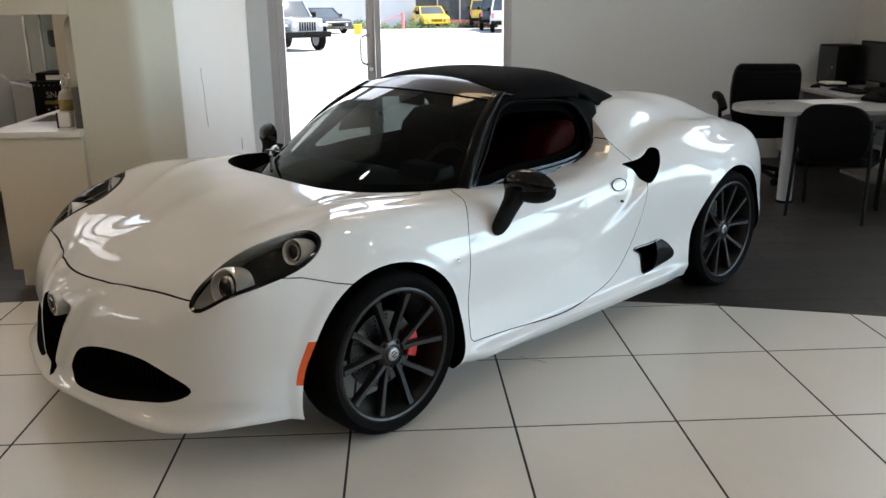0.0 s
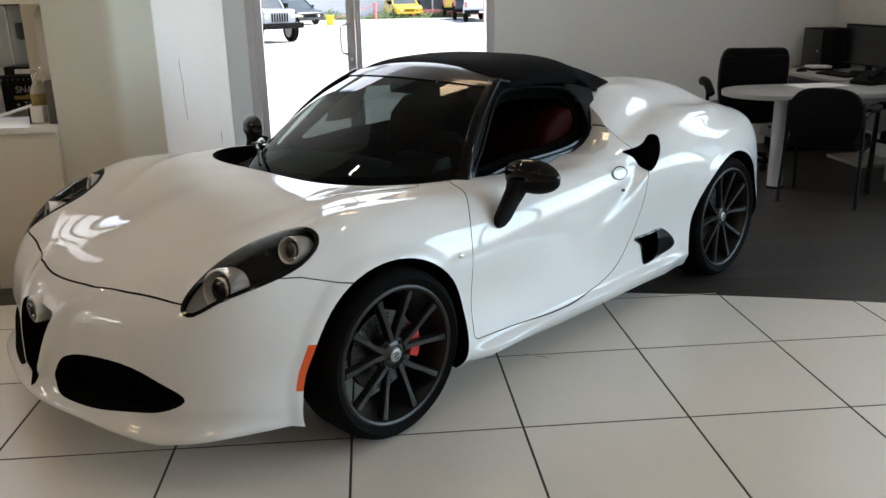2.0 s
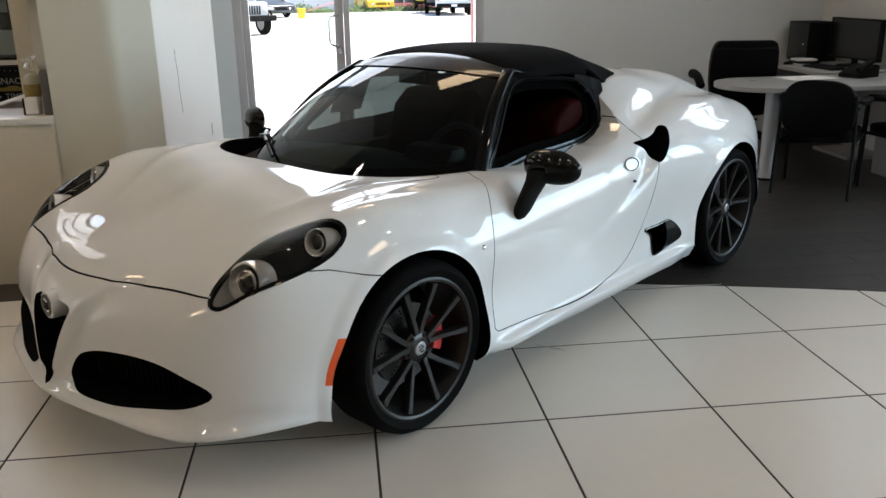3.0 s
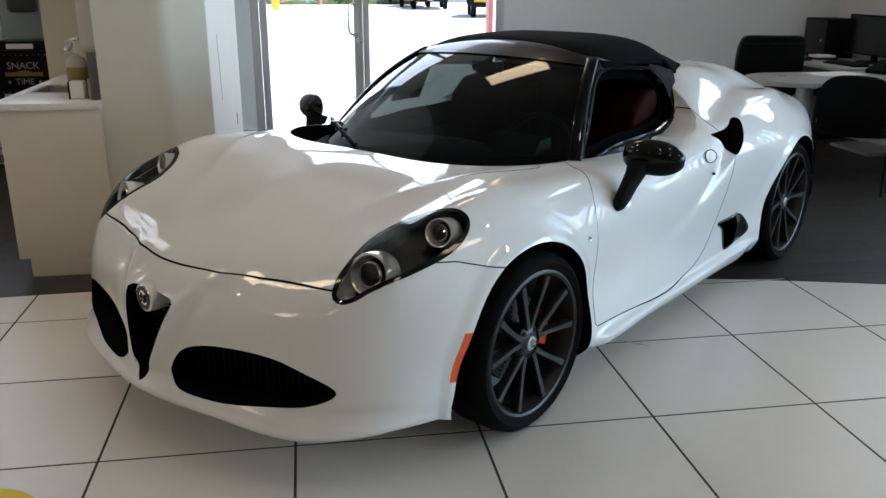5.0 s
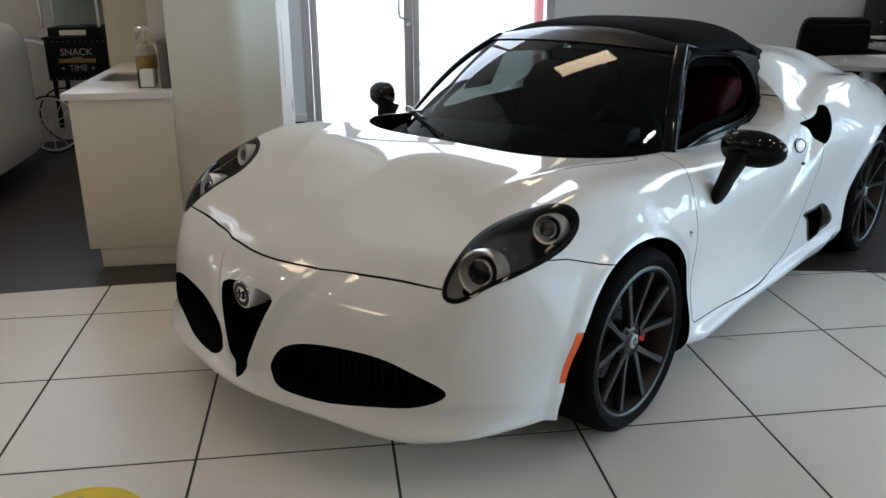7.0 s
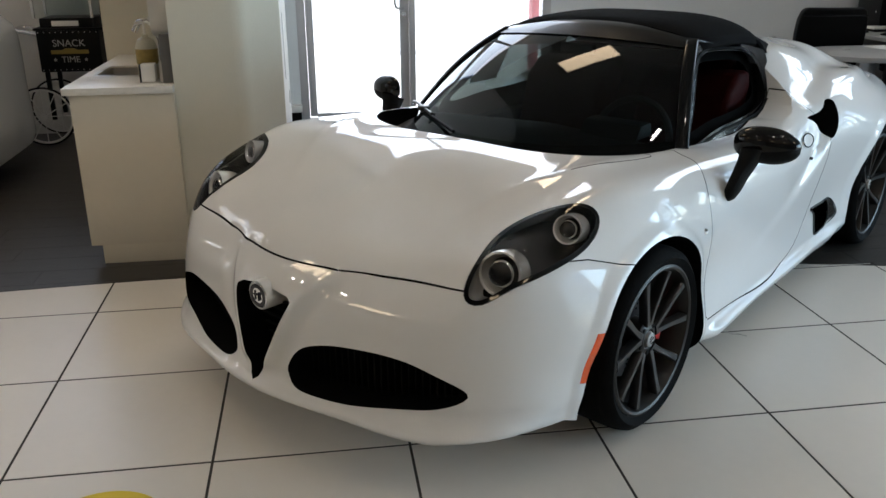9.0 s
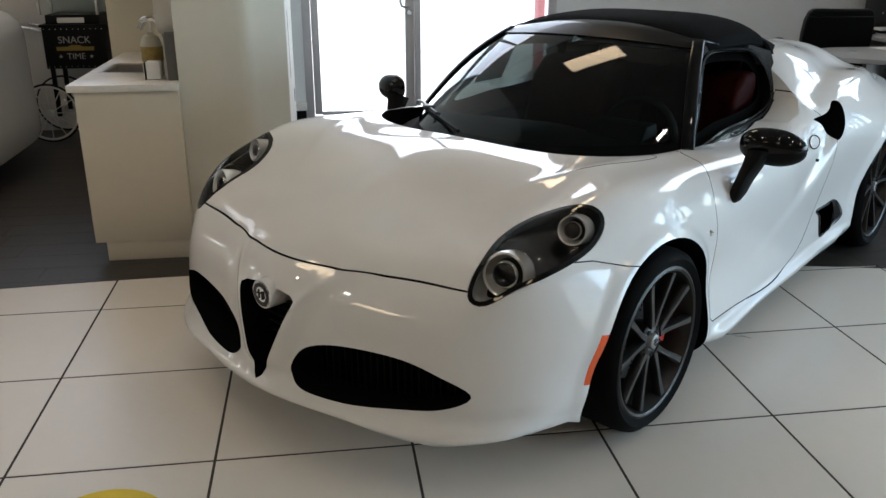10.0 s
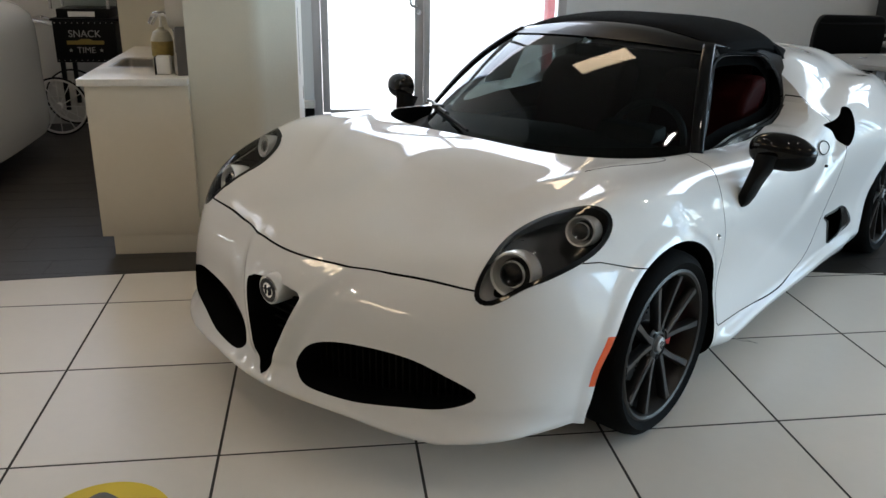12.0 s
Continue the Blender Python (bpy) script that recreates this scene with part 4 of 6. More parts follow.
WINDOW = [(-.675, .793), (-.745, .872), (-.855, .985), (-.955, 1.075), (-1.03, 1.099), (-1.20, 1.096), (-1.36, 1.082), (-1.45, 1.062), (-1.495, 1.028), (-1.522, .97), (-1.520, .915), (-1.488, .868), (-1.42, .840), (-1.35, .826), (-1.10, .812), (-.90, .802)]
SURROUND = [(-.600, .772), (-.690, .870), (-.80, .975), (-.92, 1.085), (-1.00, 1.126), (-1.20, 1.132), (-1.42, 1.124), (-1.58, 1.106), (-1.628, 1.075), (-1.626, 1.01), (-1.588, .935), (-1.530, .868), (-1.44, .820), (-1.35, .796), (-1.10, .778), (-.90, .770)]
WINDOW_LOOP = smooth_loop(WINDOW, 60)


def ring_between(outer, inner, side, out, thick):
    bm = bmesh.new()
    a = [bm.verts.new((x, side * (side_y(x, z) + out), z)) for x, z in outer]
    b = [bm.verts.new((x, side * (side_y(x, z) + out), z)) for x, z in inner]
    for i in range(len(a)):
        j = (i + 1) % len(a)
        bm.faces.new((a[i], a[j], b[j], b[i]))
    bmesh.ops.solidify(bm, geom=bm.faces[:], thickness=thick)
    return bm


for side in (1, -1):
    bm = bmesh.new()
    rings = []
    for f in (1.0, 0.75, 0.5, 0.25):
        c = (-1.12, 0.95)
        rings.append([bm.verts.new((c[0] + (x - c[0]) * f, side * side_y(c[0] + (x - c[0]) * f, c[1] + (z - c[1]) * f), c[1] + (z - c[1]) * f)) for x, z in WINDOW_LOOP])
    for a, b in zip(rings, rings[1:]):
        for i in range(len(a)):
            j = (i + 1) % len(a)
            bm.faces.new((a[i], a[j], b[j], b[i]))
    bm.faces.new(rings[-1])
    if side > 0:
        bm.free()  # this one is wound down
    else:
        part("side_window", bm, M_SIDEGLASS, car, "tinted side window")
    part("window_frame", ring_between(smooth_loop(SURROUND, 60), grown(WINDOW_LOOP, -0.006), side, -0.004, 0.012), M_BLACKGLOSS, car, "black window surround")
    # dark lining inside the cabin round the glass
    lining = [(-1.13 + (x + 1.13) * .90, .915 + (z - .915) * .74) for x, z in WINDOW_LOOP]
    part("cabin_lining", ring_between(grown(WINDOW_LOOP, 0.02), lining, side, -.045, .010), M_WELL, car, "dark fabric lining round the side window")
    # satin seal round the glass
    part("window_seal", ring_between(grown(WINDOW_LOOP, 0.010), grown(WINDOW_LOOP, 0.002), side, 0.003, 0.004), M_BLACK, car, "black rubber seal round the side window")

# wheels: tyre, rim with ten spokes, hub cap, disc, caliper
def make_wheel(name, radius, rim, width, m, label):
    w = new(name)
    w.parent, w.matrix_basis = car, m
    w["label"] = label
    h = width / 2
    prof = [(rim - .004, -h * .86), (rim + .012, -h * .95), (radius * .5 + rim * .5, -h * 1.04), (radius - .022, -h * .98), (radius - .006, -h * .84), (radius, -h * .6), (radius, h * .6), (radius - .006, h * .84), (radius - .022, h * .98), (radius * .5 + rim * .5, h * 1.04), (rim + .012, h * .95), (rim - .004, h * .86), (rim - .012, h * .6), (rim - .012, -h * .6), (rim - .004, -h * .86)]
    part("tyre", lathe(prof, 72), M_TYRE, w, "black low-profile tyre", 50)
    ring = [(rim + .006, h * .93), (rim - .002, h * .97), (rim - .010, h * .93), (rim - .016, h * .74), (rim - .026, h * .5), (rim - .030, -h * .8), (rim - .022, -h * .9), (rim - .006, -h * .9), (rim - .002, h * .5), (rim + .006, h * .93)]
    part("rim", lathe(ring, 72), M_RIMLIP, w, "grey alloy rim lip")
    spoke_mesh = None
    for i in range(10):
        pair = 1 if i % 2 else -1
        base = (i // 2) * math.tau / 5 + pair * 0.16 + 0.31
        tip = (i // 2) * math.tau / 5 + pair * 0.31 + 0.31
        bm = bmesh.new()
        rows = []
        for k in range(9):
            t = k / 8
            r = 0.050 + (rim - 0.018 - 0.050) * t
            a = base + (tip - base) * (1 - (1 - t) ** 2.0)
            half_w = 0.0125 - 0.0028 * math.sin(math.pi * t) + 0.0015 * t
            front = h * (0.74 + 0.17 * t ** 1.3)
            c, s = math.cos(a), math.sin(a)
            centre = Vector((c * r, 0, s * r))
            across = Vector((-s, 0, c))
            rows.append([bm.verts.new(centre + across * u * half_w + Vector((0, front + d, 0))) for u, d in ((-1, -.030), (-1.0, -.006), (-.72, 0), (.72, 0), (1.0, -.006), (1, -.030))])
        for a, b in zip(rows, rows[1:]):
            for k in range(6):
                bm.faces.new((a[k], a[(k + 1) % 6], b[(k + 1) % 6], b[k]))
        bm.faces.new(rows[0]), bm.faces.new(rows[-1])
        part("spoke", bm, M_RIM, w)
    part("hub", lathe([(0, h * .68), (.030, h * .68), (.034, h * .72), (.054, h * .68), (.062, h * .60), (.064, h * .3), (.058, -h * .3), (0, -h * .3)], 40), M_RIM, w)
    for i in range(5):
        a = i * math.tau / 5 + 0.31 + math.tau / 10
        part("wheel_bolt", cyl((.047 * math.cos(a), h * .58, .047 * math.sin(a)), (.047 * math.cos(a), h * .72, .047 * math.sin(a)), .009, n=6), M_BLACK, w)
    part("hub_cap", lathe([(0, h * .82), (.018, h * .82), (.024, h * .80), (.027, h * .73), (.027, h * .66), (0, h * .66)], 32), M_HUB, w, "pale grey hub cap with a dark emblem")
    bm = tube([(.012, h * .825, .006), (0, h * .825, .013), (-.012, h * .825, .006), (.010, h * .825, -.004), (0, h * .825, -.013), (-.011, h * .825, -.008)], .0022, 6)
    part("hub_emblem", bm, M_BADGE, w)
    part("brake_disc", lathe([(.06, -.012), (.145, -.012), (.147, -.008), (.147, .008), (.145, .012), (.06, .012), (.06, -.012)], 64), M_STEEL, w, "steel brake disc")
    bm = bmesh.new()
    for r in (.088, .104, .120, .134):
        for i in range(14):
            a = i * math.tau / 14 + r * 30
            cyl((r * math.cos(a), .010, r * math.sin(a)), (r * math.cos(a), .0135, r * math.sin(a)), .0045, n=8, bm=bm)
    part("disc_holes", bm, M_WELL, w)["kind"] = "stuff"
    cal = [(.104, -.045), (.148, -.045), (.156, -.03), (.156, .02), (.148, .034), (.104, .034)]
    bm = bmesh.new()
    rows = []
    for i in range(13):
        a = radians(-24 + 48 * i / 12) + math.pi
        rows.append([bm.verts.new((r * math.cos(a), y + .012, r * math.sin(a))) for r, y in cal])
    for a, b in zip(rows, rows[1:]):
        for k in range(len(cal)):
            bm.faces.new((a[k], a[(k + 1) % len(cal)], b[(k + 1) % len(cal)], b[k]))
    bm.faces.new(rows[0]), bm.faces.new(rows[-1])
    bmesh.ops.bevel(bm, geom=bm.edges[:], offset=0.003, segments=1, affect="EDGES")
    part("caliper", bm, M_RED if name == "front_wheel" else M_BLACK, w, "red brake caliper" if name == "front_wheel" else "dark brake caliper")
    return w


for side in (1, -1):
    make_wheel("front_wheel", FRONT_R, .249, .205, pose(0.0, side * .805, FRONT_R, 0, 0, 0 if side > 0 else 180), "dark ten-spoke alloy front wheel")
    make_wheel("rear_wheel", REAR_R, .263, .235, pose(-BASE, side * .795, REAR_R, 0, 0, 0 if side > 0 else 180), "dark ten-spoke alloy rear wheel")

# mirrors on their stalks
def mirror_body(side, place, size=1.0):
    bm = bmesh.new()
    bmesh.ops.create_uvsphere(bm, u_segments=40, v_segments=28, radius=1)
    for q in bm.verts:
        x, y, z = q.co
        # blunt egg, flat where the glass sits, tapering outwards
        taper = 1 - 0.22 * max(0, y) ** 2 - 0.06 * max(0, -y) ** 2
        z = math.copysign(abs(z) ** 0.74, z)
        y = math.copysign(abs(y) ** 0.86, y)
        q.co = Vector((0.062 * (x if x > 0 else 0.14 * x), 0.112 * y, 0.067 * z * taper))
        q.co.x -= 0.22 * q.co.y
        q.co.z -= 0.05 * q.co.y
    bm.transform(Matrix.Diagonal((1, side, 1, 1)) @ place @ Matrix.Diagonal((size, size, size, 1)))
    return bm


for side in (1, -1):
    # the far mirror is folded a little further out and up
    place, size = (pose(-.692, .932, .836), 1.0) if side > 0 else (pose(-.675, .950, .850), .93)
    at = place.translation
    seam = (Vector((at.x, side * at.y, at.z - .014)), Vector((0, -.12 * side, 1)).normalized())
    cap, low = mirror_body(side, place, size), mirror_body(side, place, size)
    for bm, clear in ((cap, "clear_inner"), (low, "clear_outer")):
        bmesh.ops.bisect_plane(bm, geom=bm.verts[:] + bm.edges[:] + bm.faces[:], plane_co=seam[0], plane_no=seam[1], clear_inner=clear == "clear_inner", clear_outer=clear == "clear_outer")
        bmesh.ops.contextual_create(bm, geom=[e for e in bm.edges if len(e.link_faces) == 1])
    mir = part("mirror", cap, M_BLACKGLOSS, car, "black door mirror with a gloss cap", 70)
    low.transform(Matrix.Translation(seam[0]) @ Matrix.Diagonal((.985, .985, .985, 1)) @ Matrix.Translation(-seam[0]))
    part("mirror_shell", low, M_BLACK, mir, "satin black lower shell of the mirror", 70)
    pts = [Vector((-.574, side * .852, .640)), Vector((-.578, side * .858, .652)), Vector((-.590, side * .866, .682)), Vector((-.612, side * .876, .728)), Vector((-.638, side * .890, .780)), Vector((-.655, side * .900, .818))]
    frm = [(Vector((w, 0, 0.34 * w)), Vector((0.004, side * d, 0.004))) for w, d in ((.010, .014), (.026, .020), (.038, .024), (.040, .026), (.043, .032), (.056, .040))]
    strip(pts, frm, mir, "mirror_stalk", M_BLACK, "satin black mirror stalk")

# lamps inside the headlamp bowls
for side in (1, -1):
    flip = Matrix.Diagonal((1, side, 1, 1))
    bowl = new("headlamp")
    bowl.parent, bowl["label"] = car, "teardrop headlamp with two lamp units in a dark bowl"
    def lamp_part(name, bm, mat, label=""):
        bm.transform(flip @ LAMP)
        return part(name, bm, mat, bowl, label)
    aim = Vector((.93, .20, .22)).to_track_quat("Z", "Y").to_matrix().to_4x4()
    def unit_part(name, profile, c, mat, label=""):
        bm = lathe(profile, 40, "z")
        bm.transform(flip @ Matrix.Translation(c) @ aim)
        return part(name, bm, mat, bowl, label)
    for c, r, nm in ((Vector((.524, .673, .645)), .064, "low_beam"), (Vector((.301, .746, .735)), .044, "high_beam")):
        unit_part(nm + "_barrel", [(r * .98, -.060), (r * 1.05, -.046), (r * 1.07, -.030), (r * 1.04, .008), (r * 1.0, .018), (r * .90, .016), (r * .82, .002), (r * .72, -.014)], c, M_BARREL, "bright metal lamp barrel")
        unit_part(nm + "_lens", [(r * .72, -.014), (r * .66, .000), (r * .48, .012), (r * .22, .018), (0, .019)], c, M_SCREEN if nm == "low_beam" else M_STEEL, "domed lamp lens")
        unit_part(nm + "_inner_ring", [(r * .62, .0085), (r * .60, .0125), (r * .54, .0155), (r * .52, .0135)], c, M_SATIN)
    wall = [(u, w) for u, w in lamp_outline(-.013)]
    wall = [q for q in wall if q[0] < -.085]
    wall.sort(key=lambda q: math.atan2(q[1], -.085 - q[0]))
    shell_rows = [[(-.085 + (u + .085) * f, w * f, d - 0.20 * w) for u, w in wall] for f, d in ((1.0, .016), (.95, -.008), (.82, -.040), (.60, -.058))]
    lamp_part("silver_shell", sheet(shell_rows, .002), M_SILVER, "silver lining of the lower bowl")
    cup = lathe([(.020, -.050), (.055, -.042), (.074, -.022), (.080, .000), (.076, .002), (.060, -.020)], 40, "z")
    cup.transform(Matrix.Translation((-.150, -.002, -.030)) @ Matrix.Diagonal((1.05, 1.15, 1, 1)))
    lamp_part("reflector", cup, M_SATIN, "satin metal reflector shell")
    tray = prism([(u * .9, w * .86) for u, w in lamp_outline(-.012)], "z", -.075, -.066)
    lamp_part("inner_panel", tray, M_LAMPDARK, "dark woven panel inside the headlamp")

# grille meshes deep in the mouths, with fine bars
def slats(outline, x_at, n, parent, name):
    ys = [p[0] for p in outline]
    zs = [p[1] for p in outline]
    bm = bmesh.new()
    for i in range(n):
        y = min(ys) + (max(ys) - min(ys)) * (i + .5) / n
        cross = []
        for (y0, z0), (y1, z1) in zip(outline, outline[1:] + outline[:1]):
            if (y0 - y) * (y1 - y) <= 0 and y0 != y1:
                cross.append(z0 + (z1 - z0) * (y - y0) / (y1 - y0))
        if len(cross) >= 2:
            box(x_at(y) - .02, x_at(y), y - .003, y + .003, min(cross), max(cross), bm=bm)
    return part(name, bm, M_BLACK, parent, "black vertical grille bars")


for side in (1, -1):
    slats([(y * side, z) for y, z in MOUTH], lambda y: nose_x(abs(y)) - 0.055, 26, car, "grille")
for i in range(9):
    z = .255 + i * .031
    y = .115 * max(0.05, (z - .232) / .29)
    part("shield_bar", box(.80, .81, -y, y, z - .002, z + .002), M_BLACK, car)
# badge in its white collar
part("badge_collar", lathe([(.0425, .890), (.046, .889), (.048, .884), (.049, .86), (.050, .78), (0, .78), (0, .872), (.0425, .872), (.0425, .890)], 40, "x"), M_PAINT, car, "white collar round the badge").matrix_basis = pose(-.020, 0, .503)
badge = part("badge", lathe([(0, .890), (.026, .890), (.038, .889), (.0425, .885), (.043, .87), (0, .87)], 40, "x"), M_CHROME, car, "round chrome and enamel badge")
badge.matrix_basis = pose(-.017, 0, .503)
part("badge_ring", lathe([(.038, .888), (.038, .8905), (.025, .8915), (.025, .889), (.038, .888)], 40, "x"), M_BADGE, badge, "dark enamel ring")
bm = box(.889, .8925, -.0130, -.0085, -.015, .015)
box(.889, .8925, -.0185, -.0030, .000, .005, bm=bm)
tube([(.892, .010, -.013), (.892, .010, .013)], .0045, 8, bm=bm)
part("badge_emblem", bm, M_BADGE, badge)

# wipers, handles, screws, lower side ducts
wiper = part("wiper_arm", tube([(-.535, -.655, .822), (-.49, -.605, .846), (-.42, -.515, .860), (-.33, -.400, .864), (-.26, -.290, .862)], .0065, 8), M_STEEL, car, "dark grey wiper arm")
part("wiper_joint", box(-.350, -.310, -.418, -.378, .854, .874, .006), M_STEEL, wiper)
part("wiper_blade", tube([(-.40, -.490, .842), (-.33, -.390, .846), (-.24, -.250, .848), (-.17, -.138, .848), (-.115, -.050, .846)], .0065, 8), M_BLACK, wiper, "black wiper blade")
HANDLE = [(-1.427 + .049 * math.cos(i * math.tau / 28), .716 + .025 * math.sin(i * math.tau / 28)) for i in range(28)]
skin_tree = BVHTree.FromPolygons([v.co.copy() for v in half_skin.vertices], [tuple(p.vertices) for p in half_skin.polygons])


def flank(x, z):
    """How far out the painted side stands at x and z."""
    return skin_tree.ray_cast(Vector((x, 1.6, z)), Vector((0, -1, 0)))[0].y


plate = carve(half_skin.copy(), cutter(prism(HANDLE, "y", .70, 1.2), M_WELL), "INTERSECT")
for side in (1, -1):
    # a curved gloss vane closes the rear half of the duct and stands proud of it, inside a thin frame
    rows = []
    for i in range(9):
        u = i / 8
        x, lo, hi = -1.715 - .166 * u, .250 + .034 * u, .388 - .018 * u - .068 * u ** 2.5
        rows.append([(x - .02 * (1 - u) * (k / 8 - .5), side * (flank(x, lo + (hi - lo) * k / 8) + .006 + .026 * (1 - u) ** .8 * math.sin(math.pi * (.12 + .80 * k / 8))), lo + (hi - lo) * k / 8) for k in range(9)])
    duct = part("side_duct", sheet(rows, .006), M_BLACKGLOSS, car, "gloss black duct ahead of the rear wheel", 50)
    ring = smooth_loop(DUCT, 48)
    part("duct_frame", tube([(x, side * (flank(x, z) + .002), z) for x, z in ring], .0055, 6, closed=True), M_BLACKGLOSS, duct, "thin gloss black frame")
    hand = one_side(plate, side, "door_handle", [M_PAINT] * len(plate.materials), car, "round white flush door handle")
    hand.location.y = side * .005
    part("handle_gap", tube([(-1.427 + (x + 1.427) * 1.06, side * (flank(x, z) + .0005), .716 + (z - .716) * 1.08) for x, z in HANDLE], .0022, 6, closed=True), M_WELL, hand, "dark gap round the handle")
    part("side_repeater", lathe([(0, .006), (.006, .005), (.010, .001), (.011, -.01), (0, -.01)], 20), M_CHROME, car, "small clear side repeater").matrix_basis = pose(-.330, side * .893, .596)
    part("door_lock", lathe([(0, .003), (.006, .002), (.007, -.01), (0, -.01)], 16), M_STEEL, car, "small door lock").matrix_basis = pose(-1.422, side * .872, .641)

# cabin: dashboard, wheel, red seats, bulkhead, visor card
dash = [[(x, y, z - .05 * abs(y)) for y in np.linspace(-.60, .60, 25)] for x, z in ((-.34, .775), (-.45, .800), (-.58, .812), (-.68, .800), (-.72, .760), (-.72, .66), (-.68, .60))]
part("dashboard", sheet(dash, .02), M_DASH, car, "dark grained dashboard")
part("binnacle", prism([(-.60, .79), (-.64, .85), (-.72, .855), (-.735, .80)], "y", .20, .46, .012), M_DASH, car, "dark instrument binnacle")
ring = [(-.79 + .0, .33 + .175 * math.cos(i * math.tau / 32), .74 + .175 * math.sin(i * math.tau / 32)) for i in range(32)]
wheel = part("steering_wheel", tube([(x - (z - .74) * .35, y, z) for x, y, z in ring], .014, 10, closed=True), M_DASH, car, "black three-spoke steering wheel")
for a in (0, 180, 270):
    c, s = math.cos(radians(a)), math.sin(radians(a))
    part("wheel_spoke", tube([(-.77, .33, .74), (-.79 - s * .165 * .35, .33 + c * .165, .74 + s * .165)], .012, 8), M_DASH, wheel)
for side in (1, -1):
    seat = new("seat")
    seat.parent, seat["label"] = car, "red leather bucket seat"
    seat.matrix_basis = pose(0, side * .32, 0)
    part("cushion", box(-1.32, -.85, -.22, .22, .30, .46, .05, 3), M_REDSEAT, seat)
    part("backrest", prism([(-1.14, .42), (-1.30, .42), (-1.50, .92), (-1.47, .985), (-1.36, .975), (-1.27, .90), (-1.20, .66)], "y", -.22, .22, .035, 3), M_REDSEAT, seat)
    part("headrest", prism([(-1.41, .90), (-1.50, .90), (-1.545, 1.02), (-1.51, 1.05), (-1.45, 1.03)], "y", -.13, .13, .03, 3), M_REDSEAT, seat)
part("bulkhead", box(-1.60, -1.56, -.47, .47, .30, 1.03, .01), M_FABRIC, car, "black cabin bulkhead")
part("interior_mirror", box(-.90, -.875, -.085, .085, 1.07, 1.115, .012, 3), M_BLACK, car, "black interior mirror")

# sheet of paper stuck inside the far side window
note = thing("window_sticker", car.matrix_basis.copy(), "printed paper sheet stuck inside the car's side window", "sticker")
part("sheet", sheet([[(-.885 - .21 * k / 4 - .10 * (z - .883), -side_y(-.99, z) + .006, z) for k in range(5)] for z in (.883, .93, .98, 1.03, 1.075)], .001), M_PAPER, note)

# shut line of the bonnet, from the windscreen corner forward along the crease
for side in (1, -1):
    run = spline([(-.345, .634), (-.350, .655), (-.322, .660), (-.19, .640), (-.06, .602), (.03, .572)], 34)[0]
    pts = []
    for x, y in run:
        hit = skin_tree.ray_cast(Vector((x, y, 2)), Vector((0, 0, -1)))[0]
        pts.append((x, side * y, hit.z - .0008))
    part("bonnet_seam", tube(pts, .0019, 6), M_WELL, car, "thin dark shut line of the bonnet")

# ---- snack corner ----
counter = thing("sink_cabinet", pose(0, 0, 0), "cream laminate sink cabinet with a recessed toe space", "cabinet")
part("side_panel", box(-2.628, -2.1505, 1.855, 1.899, 0.10, 0.852, 0.002), M_CABINET, counter)
part("body", box(-2.618, -2.155, 1.900, 3.155, 0.10, 0.70, 0.002), M_CABINET, counter)
part("upper_body", box(-2.618, -2.155, 1.900, 2.20, 0.70, 0.851, 0.002), M_CABINET, counter)
part("toe_board", box(-2.578, -2.155, 1.862, 3.155, 0.0, 0.10, 0.002), M_CABINET, counter)
for k in range(2):
    y0 = 1.91 + k * 0.56
    d = part("cupboard_door", box(-2.635, -2.619, y0, y0 + 0.54, 0.13, 0.80, 0.003), M_CABINET, counter)
    part("cupboard_handle", tube([(-2.635, y0 + 0.47, 0.60), (-2.663, y0 + 0.47, 0.61), (-2.663, y0 + 0.47, 0.70), (-2.635, y0 + 0.47, 0.71)], 0.005, 8), M_SATIN, d)

top = thing("worktop", pose(0, 0, 0), "white worktop with a square front edge and a sink hole", "countertop")
for a in ((-2.655, -2.1505, 1.835, 2.24), (-2.655, -2.152, 2.60, 3.155), (-2.655, -2.59, 2.24, 2.60), (-2.33, -2.152, 2.24, 2.60)):
    part("slab", box(a[0], a[1], a[2], a[3], 0.853, 0.886, 0.0015), M_WORKTOP, top)
sink = thing("sink", pose(0, 0, 0), "stainless steel sink basin set into the worktop", "sink")
rows = []
for inset, z in ((-0.014, 0.888), (0.004, 0.889), (0.012, 0.881), (0.020, 0.76), (0.045, 0.74)):
    x0, x1, y0, y1 = -2.59 + inset, -2.33 - inset, 2.24 + inset, 2.60 - inset
    loop = []
    for cx, cy, a0 in ((x1, y1, 0), (x0, y1, 90), (x0, y0, 180), (x1, y0, 270)):
        r = 0.03
        for k in range(5):
            a = radians(a0 + 22.5 * k)
            loop.append((cx - math.copysign(r, cx + 2.46) + r * math.cos(a), cy - math.copysign(r, cy - 2.42) + r * math.sin(a), z))
    rows.append(loop + loop[:1])
basin = sheet(rows, 0.0)
bmesh.ops.remove_doubles(basin, verts=basin.verts[:], dist=1e-4)
holes = [e for e in basin.edges if len(e.link_faces) == 1 and e.verts[0].co.z < 0.75 and e.verts[1].co.z < 0.75]
bmesh.ops.contextual_create(basin, geom=holes)
part("basin", basin, M_INOX, sink)
part("drain", lathe([(0, .744), (.02, .744), (.03, .7425), (.03, .7415)], 20, "z"), M_CHROME, sink).matrix_basis = pose(-2.46, 2.42, 0)
faucet = thing("faucet", pose(-2.25, 2.27, 0.886), "chrome faucet with a short curved spout", "faucet")
